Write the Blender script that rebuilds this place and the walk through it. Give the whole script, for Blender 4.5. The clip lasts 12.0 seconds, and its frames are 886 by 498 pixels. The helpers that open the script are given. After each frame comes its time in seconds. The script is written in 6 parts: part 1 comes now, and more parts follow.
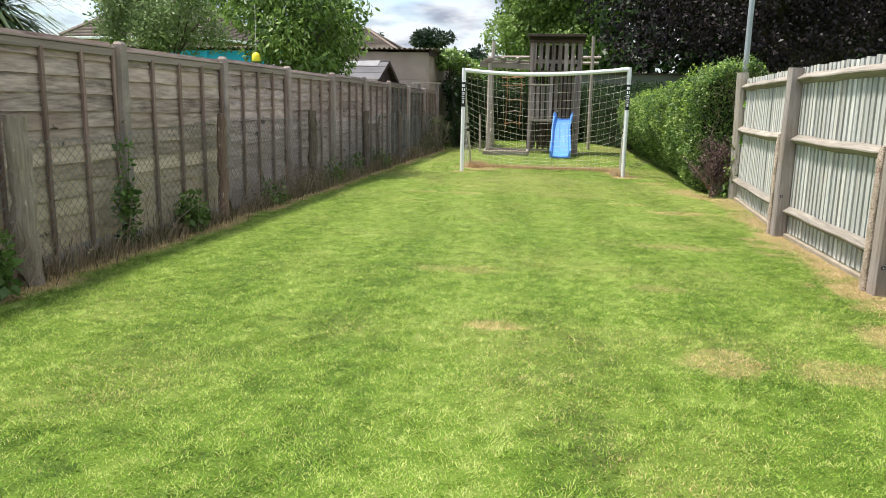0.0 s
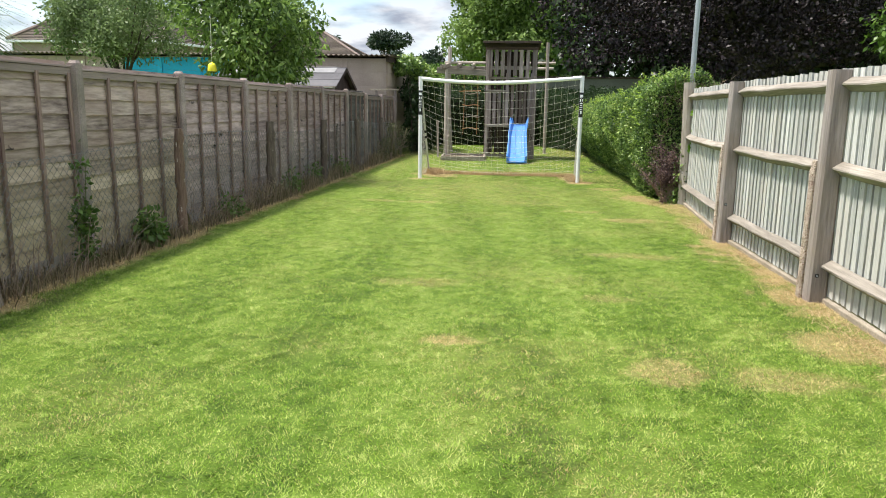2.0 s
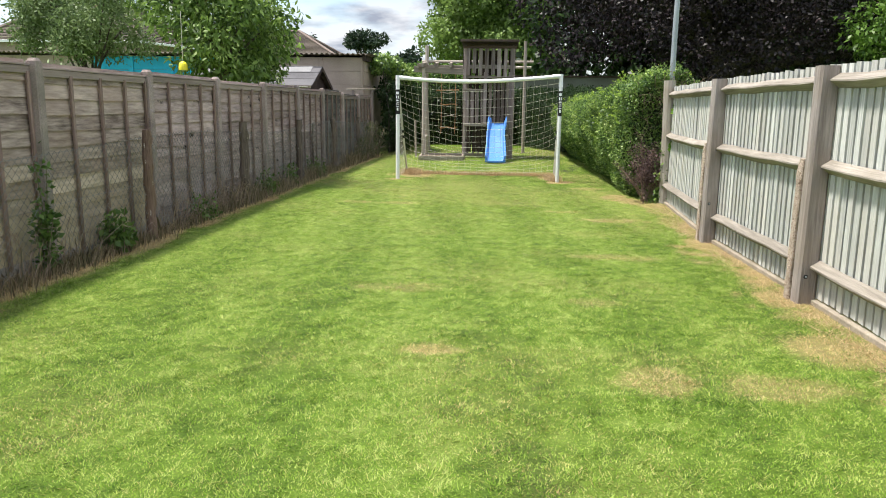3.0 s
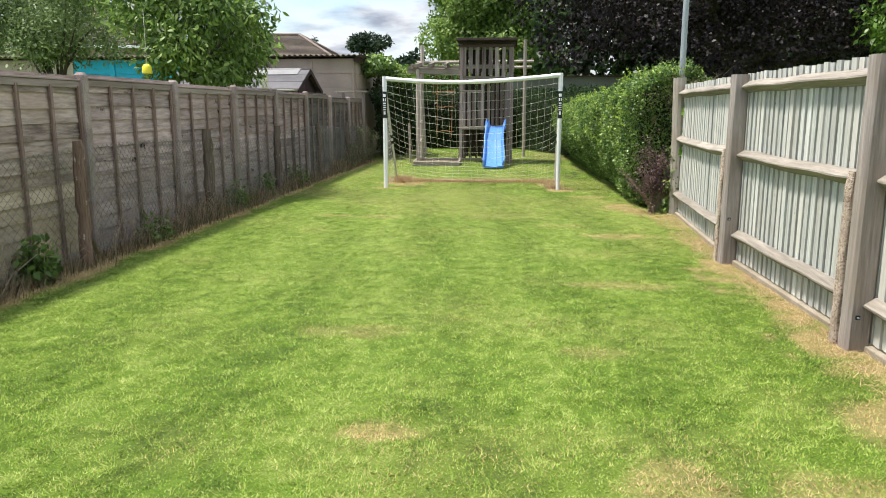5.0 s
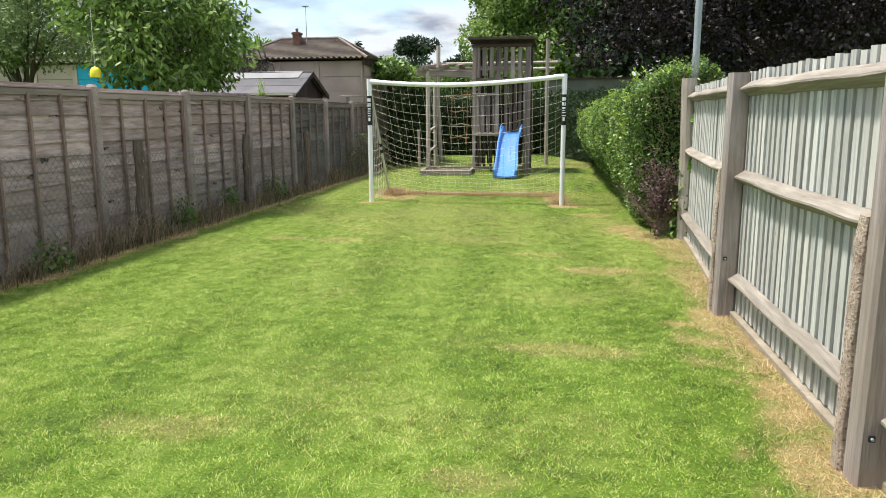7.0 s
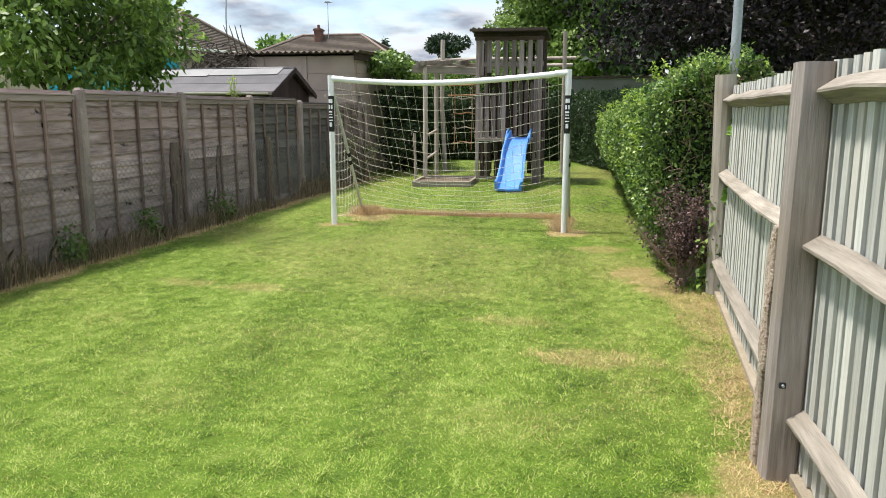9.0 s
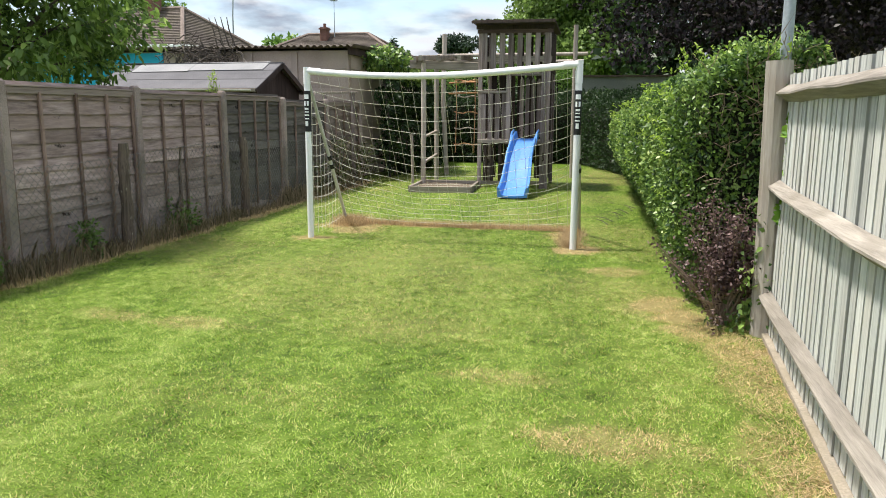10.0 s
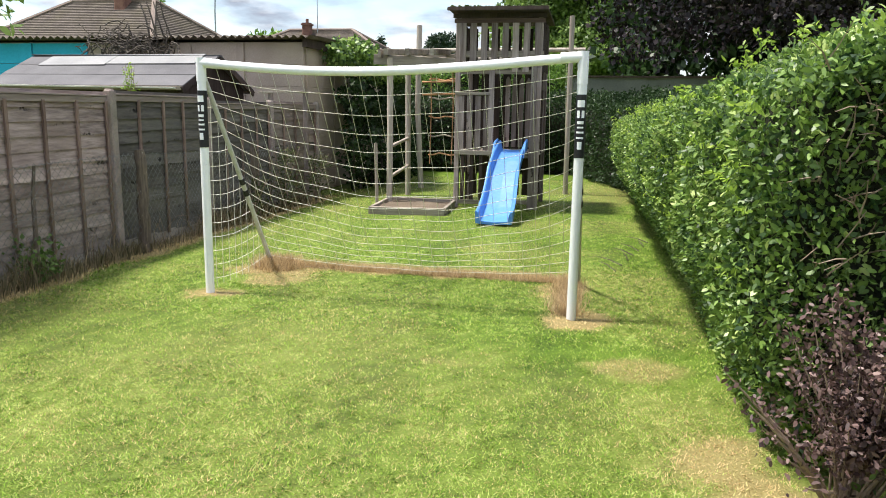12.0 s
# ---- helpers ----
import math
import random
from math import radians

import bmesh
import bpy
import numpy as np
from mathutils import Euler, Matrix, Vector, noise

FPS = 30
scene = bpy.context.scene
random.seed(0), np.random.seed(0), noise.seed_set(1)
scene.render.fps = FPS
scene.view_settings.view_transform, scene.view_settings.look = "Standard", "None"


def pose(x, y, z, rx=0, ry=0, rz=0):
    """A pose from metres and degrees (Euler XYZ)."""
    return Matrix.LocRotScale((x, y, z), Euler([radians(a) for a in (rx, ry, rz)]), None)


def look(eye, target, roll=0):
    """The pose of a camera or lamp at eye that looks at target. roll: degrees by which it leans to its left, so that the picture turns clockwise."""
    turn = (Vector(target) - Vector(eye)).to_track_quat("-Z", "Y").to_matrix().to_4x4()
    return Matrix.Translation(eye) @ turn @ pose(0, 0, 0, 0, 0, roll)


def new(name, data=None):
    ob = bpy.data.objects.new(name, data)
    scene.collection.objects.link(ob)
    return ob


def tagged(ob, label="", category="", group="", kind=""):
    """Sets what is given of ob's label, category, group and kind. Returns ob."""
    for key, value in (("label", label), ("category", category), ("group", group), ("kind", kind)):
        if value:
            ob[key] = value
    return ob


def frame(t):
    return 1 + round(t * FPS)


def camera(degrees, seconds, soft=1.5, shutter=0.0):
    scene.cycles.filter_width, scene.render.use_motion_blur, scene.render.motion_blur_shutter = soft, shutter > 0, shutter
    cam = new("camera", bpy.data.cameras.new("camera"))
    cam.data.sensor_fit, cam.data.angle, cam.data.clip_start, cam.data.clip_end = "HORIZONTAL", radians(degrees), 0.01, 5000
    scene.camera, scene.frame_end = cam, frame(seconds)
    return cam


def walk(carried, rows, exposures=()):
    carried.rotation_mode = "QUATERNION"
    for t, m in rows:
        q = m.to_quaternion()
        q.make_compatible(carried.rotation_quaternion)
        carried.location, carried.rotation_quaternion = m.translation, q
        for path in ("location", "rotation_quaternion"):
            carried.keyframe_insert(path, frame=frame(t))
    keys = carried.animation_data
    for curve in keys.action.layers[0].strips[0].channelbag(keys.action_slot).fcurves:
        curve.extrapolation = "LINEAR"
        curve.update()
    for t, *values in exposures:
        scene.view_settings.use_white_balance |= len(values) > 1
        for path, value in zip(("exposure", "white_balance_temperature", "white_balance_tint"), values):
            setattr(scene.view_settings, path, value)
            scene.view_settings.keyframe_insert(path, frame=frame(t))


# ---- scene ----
cam = camera(61.2, 12.0, soft=0.95)
PATH = [
    (0, (0.191, 0.336, 1.263), (-0.123, 2.275, 0.884), 1.2),
    (0.5, (0.219, 0.223, 1.322), (-0.21, 2.139, 0.944), 1.2),
    (1, (0.235, 0.171, 1.364), (-0.165, 2.094, 0.987), 1.0),
    (1.5, (0.24, 0.174, 1.386), (-0.057, 2.116, 1.011), 0.9),
    (2, (0.233, 0.201, 1.392), (0.023, 2.155, 1.018), 0.9),
    (2.5, (0.216, 0.247, 1.393), (0.045, 2.205, 1.023), 0.8),
    (3, (0.204, 0.405, 1.382), (0.051, 2.364, 1.008), 0.7),
    (3.2, (0.201, 0.458, 1.383), (0.051, 2.417, 1.01), 0.6),
    (4.8, (0.32, 1.34, 1.398), (0.164, 3.299, 1.027), -0.2),
    (5, (0.373, 1.481, 1.398), (0.202, 3.439, 1.029), -0.0),
    (5.5, (0.574, 1.835, 1.402), (0.34, 3.788, 1.037), -0.2),
    (6, (0.78, 2.183, 1.417), (0.515, 4.132, 1.056), -0.3),
    (6.5, (1.013, 2.519, 1.445), (0.731, 4.466, 1.086), -0.3),
    (7, (1.203, 2.965, 1.439), (0.898, 4.908, 1.078), -0.2),
    (7.2, (1.258, 3.155, 1.453), (0.949, 5.097, 1.092), -0.2),
    (8.8, (1.574, 5.057, 1.494), (1.188, 6.984, 1.125), -0.0),
    (9, (1.58, 5.269, 1.509), (1.191, 7.197, 1.144), 0.1),
    (9.5, (1.548, 5.868, 1.501), (1.146, 7.793, 1.137), 0.3),
    (10, (1.535, 6.538, 1.467), (1.121, 8.461, 1.105), 0.3),
    (10.5, (1.497, 7.175, 1.47), (1.082, 9.098, 1.106), 0.5),
    (11, (1.46, 7.752, 1.488), (1.049, 9.675, 1.124), 0.7),
    (11.5, (1.433, 8.389, 1.53), (1.032, 10.315, 1.169), 0.6),
    (12, (1.358, 8.999, 1.555), (0.969, 10.927, 1.192), 0.9),
]
EXPOSURE = 0.88
walk(cam, [(t, look(eye, target, roll)) for t, eye, target, roll in PATH],
     [(0, EXPOSURE + 0.02), (5, EXPOSURE), (9.5, EXPOSURE - 0.06), (11, EXPOSURE - 0.02), (12, EXPOSURE + 0.12)])

# ---- light ----
SUN_TO = Vector((-0.39, -0.03, 1.0)).normalized()
sun_data = bpy.data.lights.new("sun", "SUN")
sun_data.energy, sun_data.angle, sun_data.color = 3.95, radians(6.0), (1.0, 0.95, 0.86)
sun = new("sun", sun_data)
sun.matrix_world = look(SUN_TO * 60, (0, 0, 0))


def make_world():
    w = bpy.data.worlds.new("sky")
    scene.world = w
    w.use_nodes = True
    n, l = w.node_tree.nodes, w.node_tree.links
    bg = n["Background"]
    sky = n.new("ShaderNodeTexSky")
    sky.sky_type, sky.sun_disc = "NISHITA", False
    sky.sun_elevation = math.asin(SUN_TO.z)
    sky.sun_rotation = math.atan2(SUN_TO.x, SUN_TO.y)
    co = n.new("ShaderNodeTexCoord")
    sep = n.new("ShaderNodeSeparateXYZ")
    l.new(co.outputs["Generated"], sep.inputs[0])
    mx = n.new("ShaderNodeMath"); mx.operation = "ADD"; mx.inputs[1].default_value = 0.22
    l.new(sep.outputs[2], mx.inputs[0])
    mm = n.new("ShaderNodeMath"); mm.operation = "MAXIMUM"; mm.inputs[1].default_value = 0.05
    l.new(mx.outputs[0], mm.inputs[0])
    comb = n.new("ShaderNodeCombineXYZ")
    for i in (0, 1):
        dv = n.new("ShaderNodeMath"); dv.operation = "DIVIDE"
        l.new(sep.outputs[i], dv.inputs[0]); l.new(mm.outputs[0], dv.inputs[1])
        l.new(dv.outputs[0], comb.inputs[i])
    cover = n.new("ShaderNodeTexNoise"); cover.inputs["Scale"].default_value = 1.7; cover.inputs["Detail"].default_value = 7
    cover.inputs["Roughness"].default_value = 0.52
    l.new(comb.outputs[0], cover.inputs["Vector"])
    ramp = n.new("ShaderNodeValToRGB")
    ramp.color_ramp.elements[0].position, ramp.color_ramp.elements[1].position = 0.36, 0.56
    l.new(cover.outputs[0], ramp.inputs[0])
    shade = n.new("ShaderNodeTexNoise"); shade.inputs["Scale"].default_value = 3.6; shade.inputs["Detail"].default_value = 6
    l.new(comb.outputs[0], shade.inputs["Vector"])
    sr = n.new("ShaderNodeValToRGB")
    sr.color_ramp.elements[0].position, sr.color_ramp.elements[0].color = 0.4, (1.8, 2.0, 2.45, 1)
    sr.color_ramp.elements[1].position, sr.color_ramp.elements[1].color = 0.56, (4.0, 4.1, 4.3, 1)
    l.new(shade.outputs[0], sr.inputs[0])
    zen = n.new("ShaderNodeMapRange"); zen.inputs[1].default_value, zen.inputs[2].default_value = 0.2, 0.9
    zen.inputs[3].default_value, zen.inputs[4].default_value = 1.0, 1.9
    l.new(sep.outputs[2], zen.inputs[0])
    high = n.new("ShaderNodeVectorMath"); high.operation = "SCALE"
    l.new(sr.outputs[0], high.inputs[0]); l.new(zen.outputs[0], high.inputs["Scale"])
    mix = n.new("ShaderNodeMix"); mix.data_type = "RGBA"
    l.new(ramp.outputs[0], mix.inputs[0]); l.new(sky.outputs[0], mix.inputs[6]); l.new(high.outputs[0], mix.inputs[7])
    l.new(mix.outputs[2], bg.inputs["Color"])
    bg.inputs["Strength"].default_value = 0.13


make_world()

# ---- materials ----
def nodes_of(name):
    m = bpy.data.materials.new(name)
    m.use_nodes = True
    return m, m.node_tree.nodes, m.node_tree.links


def surface(name, dark, light, scale=3.0, fine=40.0, rough=0.85, bump=0.3, stretch=(1, 1, 1), vary=0.15, spots=None,
            distance=0.01, metal=0.0, spec=0.3, tint=None, algae=None):
    """Weathered matt surface: broad and fine variation, random shade per object, optional stains and algae near the foot."""
    m, n, l = nodes_of(name)
    b = n["Principled BSDF"]
    co = n.new("ShaderNodeTexCoord")
    mp = n.new("ShaderNodeMapping"); mp.inputs["Scale"].default_value = stretch
    info = n.new("ShaderNodeObjectInfo")
    off = n.new("ShaderNodeVectorMath"); off.operation = "SCALE"; off.inputs[0].default_value = (7.3, 3.1, 9.7)
    l.new(info.outputs["Random"], off.inputs["Scale"])
    add = n.new("ShaderNodeVectorMath"); add.operation = "ADD"
    l.new(co.outputs["Object"], add.inputs[0]); l.new(off.outputs[0], add.inputs[1]); l.new(add.outputs[0], mp.inputs[0])
    a = n.new("ShaderNodeTexNoise"); a.inputs["Scale"].default_value = scale; a.inputs["Detail"].default_value = 5
    f = n.new("ShaderNodeTexNoise"); f.inputs["Scale"].default_value = fine; f.inputs["Detail"].default_value = 6
    f.inputs["Roughness"].default_value = 0.65
    l.new(mp.outputs[0], a.inputs["Vector"]); l.new(mp.outputs[0], f.inputs["Vector"])
    mixf = n.new("ShaderNodeMath"); mixf.operation = "MULTIPLY_ADD"; mixf.inputs[1].default_value = 0.55
    l.new(f.outputs[0], mixf.inputs[0])
    half = n.new("ShaderNodeMath"); half.operation = "MULTIPLY"; half.inputs[1].default_value = 0.45
    l.new(a.outputs[0], half.inputs[0]); l.new(half.outputs[0], mixf.inputs[2])
    r = n.new("ShaderNodeValToRGB")
    r.color_ramp.elements[0].position, r.color_ramp.elements[0].color = 0.36, (*dark, 1)
    r.color_ramp.elements[1].position, r.color_ramp.elements[1].color = 0.64, (*light, 1)
    l.new(mixf.outputs[0], r.inputs[0])
    col = r.outputs[0]
    if tint:
        t = n.new("ShaderNodeTexNoise"); t.inputs["Scale"].default_value = scale * 0.45; t.inputs["Detail"].default_value = 3
        l.new(add.outputs[0], t.inputs["Vector"])
        tr = n.new("ShaderNodeMapRange"); tr.inputs[1].default_value, tr.inputs[2].default_value = 0.45, 0.65
        l.new(t.outputs[0], tr.inputs[0])
        mx = n.new("ShaderNodeMix"); mx.data_type = "RGBA"; mx.inputs[7].default_value = (*tint, 1)
        sc = n.new("ShaderNodeMath"); sc.operation = "MULTIPLY"; sc.inputs[1].default_value = 0.6
        l.new(tr.outputs[0], sc.inputs[0]); l.new(sc.outputs[0], mx.inputs[0]); l.new(col, mx.inputs[6])
        col = mx.outputs[2]
    if algae:
        sp = n.new("ShaderNodeSeparateXYZ"); l.new(co.outputs["Object"], sp.inputs[0])
        al = n.new("ShaderNodeMapRange")
        al.inputs[1].default_value, al.inputs[2].default_value, al.inputs[3].default_value, al.inputs[4].default_value = algae[3], 0.1, 0.0, 1.0
        l.new(sp.outputs[2], al.inputs[0])
        am = n.new("ShaderNodeMath"); am.operation = "MULTIPLY"; l.new(al.outputs[0], am.inputs[0]); l.new(a.outputs[0], am.inputs[1])
        mx = n.new("ShaderNodeMix"); mx.data_type = "RGBA"; mx.inputs[7].default_value = (*algae[:3], 1)
        l.new(am.outputs[0], mx.inputs[0]); l.new(col, mx.inputs[6])
        col = mx.outputs[2]
    if spots:
        v = n.new("ShaderNodeTexVoronoi"); v.inputs["Scale"].default_value = spots[3]
        flat = n.new("ShaderNodeMapping"); flat.inputs["Scale"].default_value = [max(c, 0.3) for c in stretch]
        l.new(add.outputs[0], flat.inputs[0])
        wn = n.new("ShaderNodeTexNoise"); wn.inputs["Scale"].default_value = spots[3] * 4
        l.new(add.outputs[0], wn.inputs["Vector"])
        wob = n.new("ShaderNodeVectorMath"); wob.operation = "MULTIPLY_ADD"; wob.inputs[1].default_value = [0.45 / spots[3]] * 3
        l.new(wn.outputs["Color"], wob.inputs[0]); l.new(flat.outputs[0], wob.inputs[2])
        l.new(wob.outputs[0], v.inputs["Vector"])
        vr = n.new("ShaderNodeMapRange"); vr.inputs[1].default_value, vr.inputs[2].default_value = spots[4], spots[4] * 0.4
        l.new(v.outputs["Distance"], vr.inputs[0])
        mx = n.new("ShaderNodeMix"); mx.data_type = "RGBA"; mx.inputs[7].default_value = (*spots[:3], 1)
        l.new(vr.outputs[0], mx.inputs[0]); l.new(col, mx.inputs[6])
        col = mx.outputs[2]
    hs = n.new("ShaderNodeHueSaturation")
    vv = n.new("ShaderNodeMapRange"); vv.inputs[3].default_value, vv.inputs[4].default_value = 1 - vary, 1 + vary
    l.new(info.outputs["Random"], vv.inputs[0]); l.new(vv.outputs[0], hs.inputs["Value"]); l.new(col, hs.inputs["Color"])
    l.new(hs.outputs[0], b.inputs["Base Color"])
    b.inputs["Roughness"].default_value, b.inputs["Metallic"].default_value = rough, metal
    b.inputs["Specular IOR Level"].default_value = spec
    if bump:
        bp = n.new("ShaderNodeBump"); bp.inputs["Strength"].default_value = bump; bp.inputs["Distance"].default_value = distance
        l.new(f.outputs[0], bp.inputs["Height"]); l.new(bp.outputs[0], b.inputs["Normal"])
    return m


def foliage(name, dark, light, tip=None, gloss=0.35, through_light=0.35, patch=0.9, mottle=0.45):
    """Leaves: a random shade per leaf, broad patches, some light coming through."""
    m, n, l = nodes_of(name)
    out = n["Material Output"]
    b = n["Principled BSDF"]
    g = n.new("ShaderNodeNewGeometry")
    co = n.new("ShaderNodeTexCoord")
    t = n.new("ShaderNodeTexNoise"); t.inputs["Scale"].default_value = patch; t.inputs["Detail"].default_value = 3
    l.new(co.outputs["Object"], t.inputs["Vector"])
    mx0 = n.new("ShaderNodeMath"); mx0.operation = "MULTIPLY_ADD"; mx0.inputs[1].default_value = 0.6
    l.new(g.outputs["Random Per Island"], mx0.inputs[0])
    h = n.new("ShaderNodeMath"); h.operation = "MULTIPLY_ADD"
    h.inputs[1].default_value, h.inputs[2].default_value = mottle, (0.45 - mottle) * 0.5
    l.new(t.outputs[0], h.inputs[0]); l.new(h.outputs[0], mx0.inputs[2])
    r = n.new("ShaderNodeValToRGB")
    r.color_ramp.elements[0].position, r.color_ramp.elements[0].color = 0.2, (*dark, 1)
    r.color_ramp.elements[1].position, r.color_ramp.elements[1].color = 0.75, (*light, 1)
    if tip:
        e = r.color_ramp.elements.new(0.86); e.color = (*tip, 1)
    l.new(mx0.outputs[0], r.inputs[0]); l.new(r.outputs[0], b.inputs["Base Color"])
    b.inputs["Roughness"].default_value, b.inputs["Specular IOR Level"].default_value = 0.45, gloss
    tr = n.new("ShaderNodeBsdfTranslucent")
    l.new(r.outputs[0], tr.inputs["Color"])
    ms = n.new("ShaderNodeMixShader"); ms.inputs[0].default_value = through_light
    l.new(b.outputs[0], ms.inputs[1]); l.new(tr.outputs[0], ms.inputs[2]); l.new(ms.outputs[0], out.inputs["Surface"])
    return m


def lawn_material(name, blades):
    """Mown grass, greener and paler in patches, straw where the attribute "dry" is high."""
    m, n, l = nodes_of(name)
    b, out = n["Principled BSDF"], n["Material Output"]
    at = n.new("ShaderNodeAttribute"); at.attribute_name = "dry"
    tone = n.new("ShaderNodeAttribute"); tone.attribute_name = "tone"
    co = n.new("ShaderNodeTexCoord")
    ns = n.new("ShaderNodeTexNoise"); ns.inputs["Scale"].default_value = 60 if not blades else 9; ns.inputs["Detail"].default_value = 4
    l.new(co.outputs["Object"], ns.inputs["Vector"])
    src = ns.outputs[0]
    if blades:
        g = n.new("ShaderNodeNewGeometry")
        src = g.outputs["Random Per Island"]
    s = n.new("ShaderNodeMath"); s.operation = "MULTIPLY_ADD"; s.inputs[1].default_value = 0.66 if blades else 0.52
    l.new(src, s.inputs[0])
    s2 = n.new("ShaderNodeMath"); s2.operation = "MULTIPLY"; s2.inputs[1].default_value = 0.43
    l.new(tone.outputs["Fac"], s2.inputs[0]); l.new(s2.outputs[0], s.inputs[2])
    r = n.new("ShaderNodeValToRGB")
    r.color_ramp.elements[0].position, r.color_ramp.elements[0].color = 0.16, (0.04, 0.1, 0.012, 1)
    r.color_ramp.elements[1].position, r.color_ramp.elements[1].color = 0.52, (0.215, 0.355, 0.038, 1)
    e = r.color_ramp.elements.new(0.88); e.color = (0.5, 0.57, 0.19, 1)
    l.new(s.outputs[0], r.inputs[0])
    st = n.new("ShaderNodeValToRGB")
    st.color_ramp.elements[0].color, st.color_ramp.elements[1].color = (0.4, 0.28, 0.13, 1), (0.78, 0.61, 0.34, 1)
    l.new(src, st.inputs[0])
    mx = n.new("ShaderNodeMix"); mx.data_type = "RGBA"
    if blades:
        cmpn = n.new("ShaderNodeMath"); cmpn.operation = "SUBTRACT"
        l.new(at.outputs["Fac"], cmpn.inputs[0])
        frac = n.new("ShaderNodeMath"); frac.operation = "FRACT"
        k = n.new("ShaderNodeMath"); k.operation = "MULTIPLY"; k.inputs[1].default_value = 17.0
        l.new(src, k.inputs[0]); l.new(k.outputs[0], frac.inputs[0]); l.new(frac.outputs[0], cmpn.inputs[1])
        mr = n.new("ShaderNodeMapRange"); mr.inputs[1].default_value, mr.inputs[2].default_value = -0.15, 0.15
        l.new(cmpn.outputs[0], mr.inputs[0]); l.new(mr.outputs[0], mx.inputs[0])
    else:
        l.new(at.outputs["Fac"], mx.inputs[0])
    l.new(r.outputs[0], mx.inputs[6]); l.new(st.outputs[0], mx.inputs[7])
    # ground darkened in colour for soil and for shade in crevices between blades
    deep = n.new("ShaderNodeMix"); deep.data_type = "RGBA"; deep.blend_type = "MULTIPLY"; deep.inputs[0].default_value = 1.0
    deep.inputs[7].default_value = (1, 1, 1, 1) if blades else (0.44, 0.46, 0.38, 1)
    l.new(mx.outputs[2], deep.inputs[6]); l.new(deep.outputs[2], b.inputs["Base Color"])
    b.inputs["Roughness"].default_value, b.inputs["Specular IOR Level"].default_value = 0.6, 0.12
    if blades:
        tr = n.new("ShaderNodeBsdfTranslucent"); l.new(mx.outputs[2], tr.inputs["Color"])
        ms = n.new("ShaderNodeMixShader"); ms.inputs[0].default_value = 0.38
        l.new(b.outputs[0], ms.inputs[1]); l.new(tr.outputs[0], ms.inputs[2]); l.new(ms.outputs[0], out.inputs["Surface"])
    else:
        bp = n.new("ShaderNodeBump"); bp.inputs["Strength"].default_value = 0.8; bp.inputs["Distance"].default_value = 0.02
        l.new(ns.outputs[0], bp.inputs["Height"]); l.new(bp.outputs[0], b.inputs["Normal"])
    return m


GRAIN_Y, GRAIN_Z, GRAIN_X = (1, 0.06, 1), (1, 1, 0.06), (0.06, 1, 1)
PANEL_WOOD = surface("weathered_larch", (0.125, 0.09, 0.08), (0.57, 0.45, 0.42), 2.5, 30, stretch=(1, 0.12, 1), vary=0.15,
                     tint=(0.24, 0.175, 0.15), algae=(0.15, 0.15, 0.125, 0.9), spots=(0.035, 0.026, 0.02, 6.0, 0.17))
PANEL_GREEN = surface("algae_stained_larch", (0.135, 0.1, 0.084), (0.62, 0.5, 0.43), 2.5, 30, stretch=(1, 0.12, 1), vary=0.15,
                      tint=(0.33, 0.235, 0.19), algae=(0.47, 0.42, 0.2, 1.2), spots=(0.035, 0.026, 0.02, 5.0, 0.13))
PANEL_DARK = surface("dark_stained_larch", (0.05, 0.043, 0.038), (0.21, 0.185, 0.165), 3, 30, stretch=(1, 0.12, 1), vary=0.3,
                     tint=(0.1, 0.095, 0.085), algae=(0.085, 0.085, 0.07, 1.4), spots=(0.02, 0.018, 0.015, 5.0, 0.16))
PANEL_BROWN = surface("brown_larch", (0.1, 0.075, 0.064), (0.31, 0.245, 0.215), 3, 30, stretch=(1, 0.12, 1), vary=0.3,
                      tint=(0.12, 0.11, 0.09), algae=(0.12, 0.12, 0.07, 1.0), spots=(0.03, 0.024, 0.02, 5.0, 0.16))
BATTEN_WOOD = surface("weathered_batten", (0.121, 0.075, 0.06), (0.33, 0.235, 0.2), 3, 36, stretch=GRAIN_Z, vary=0.15,
                      algae=(0.12, 0.1, 0.045, 1.0))
RAIL_GREY = surface("weathered_cap", (0.179, 0.141, 0.12), (0.357, 0.291, 0.26), 3, 32, stretch=GRAIN_Y, vary=0.12)
POST_CONCRETE = surface("mossy_concrete", (0.217, 0.17, 0.154), (0.456, 0.37, 0.34), 4, 90, vary=0.1, tint=(0.17, 0.16, 0.12), bump=0.4)
STUB_WOOD = surface("rotten_post", (0.055, 0.043, 0.034), (0.2, 0.158, 0.125), 6, 60, stretch=GRAIN_Z, vary=0.15, bump=0.9,
                    spots=(0.36, 0.34, 0.28, 26, 0.16))
STUB_PALE = surface("crumbling_stub", (0.16, 0.125, 0.095), (0.4, 0.34, 0.27), 6, 60, stretch=GRAIN_Z, vary=0.15, bump=0.9,
                    spots=(0.55, 0.5, 0.42, 24, 0.2))
STUB_RED = surface("red_rotten_post", (0.102, 0.062, 0.043), (0.306, 0.209, 0.157), 6, 60, stretch=GRAIN_Z, vary=0.15, bump=1.0,
                   spots=(0.6, 0.54, 0.46, 22, 0.2))
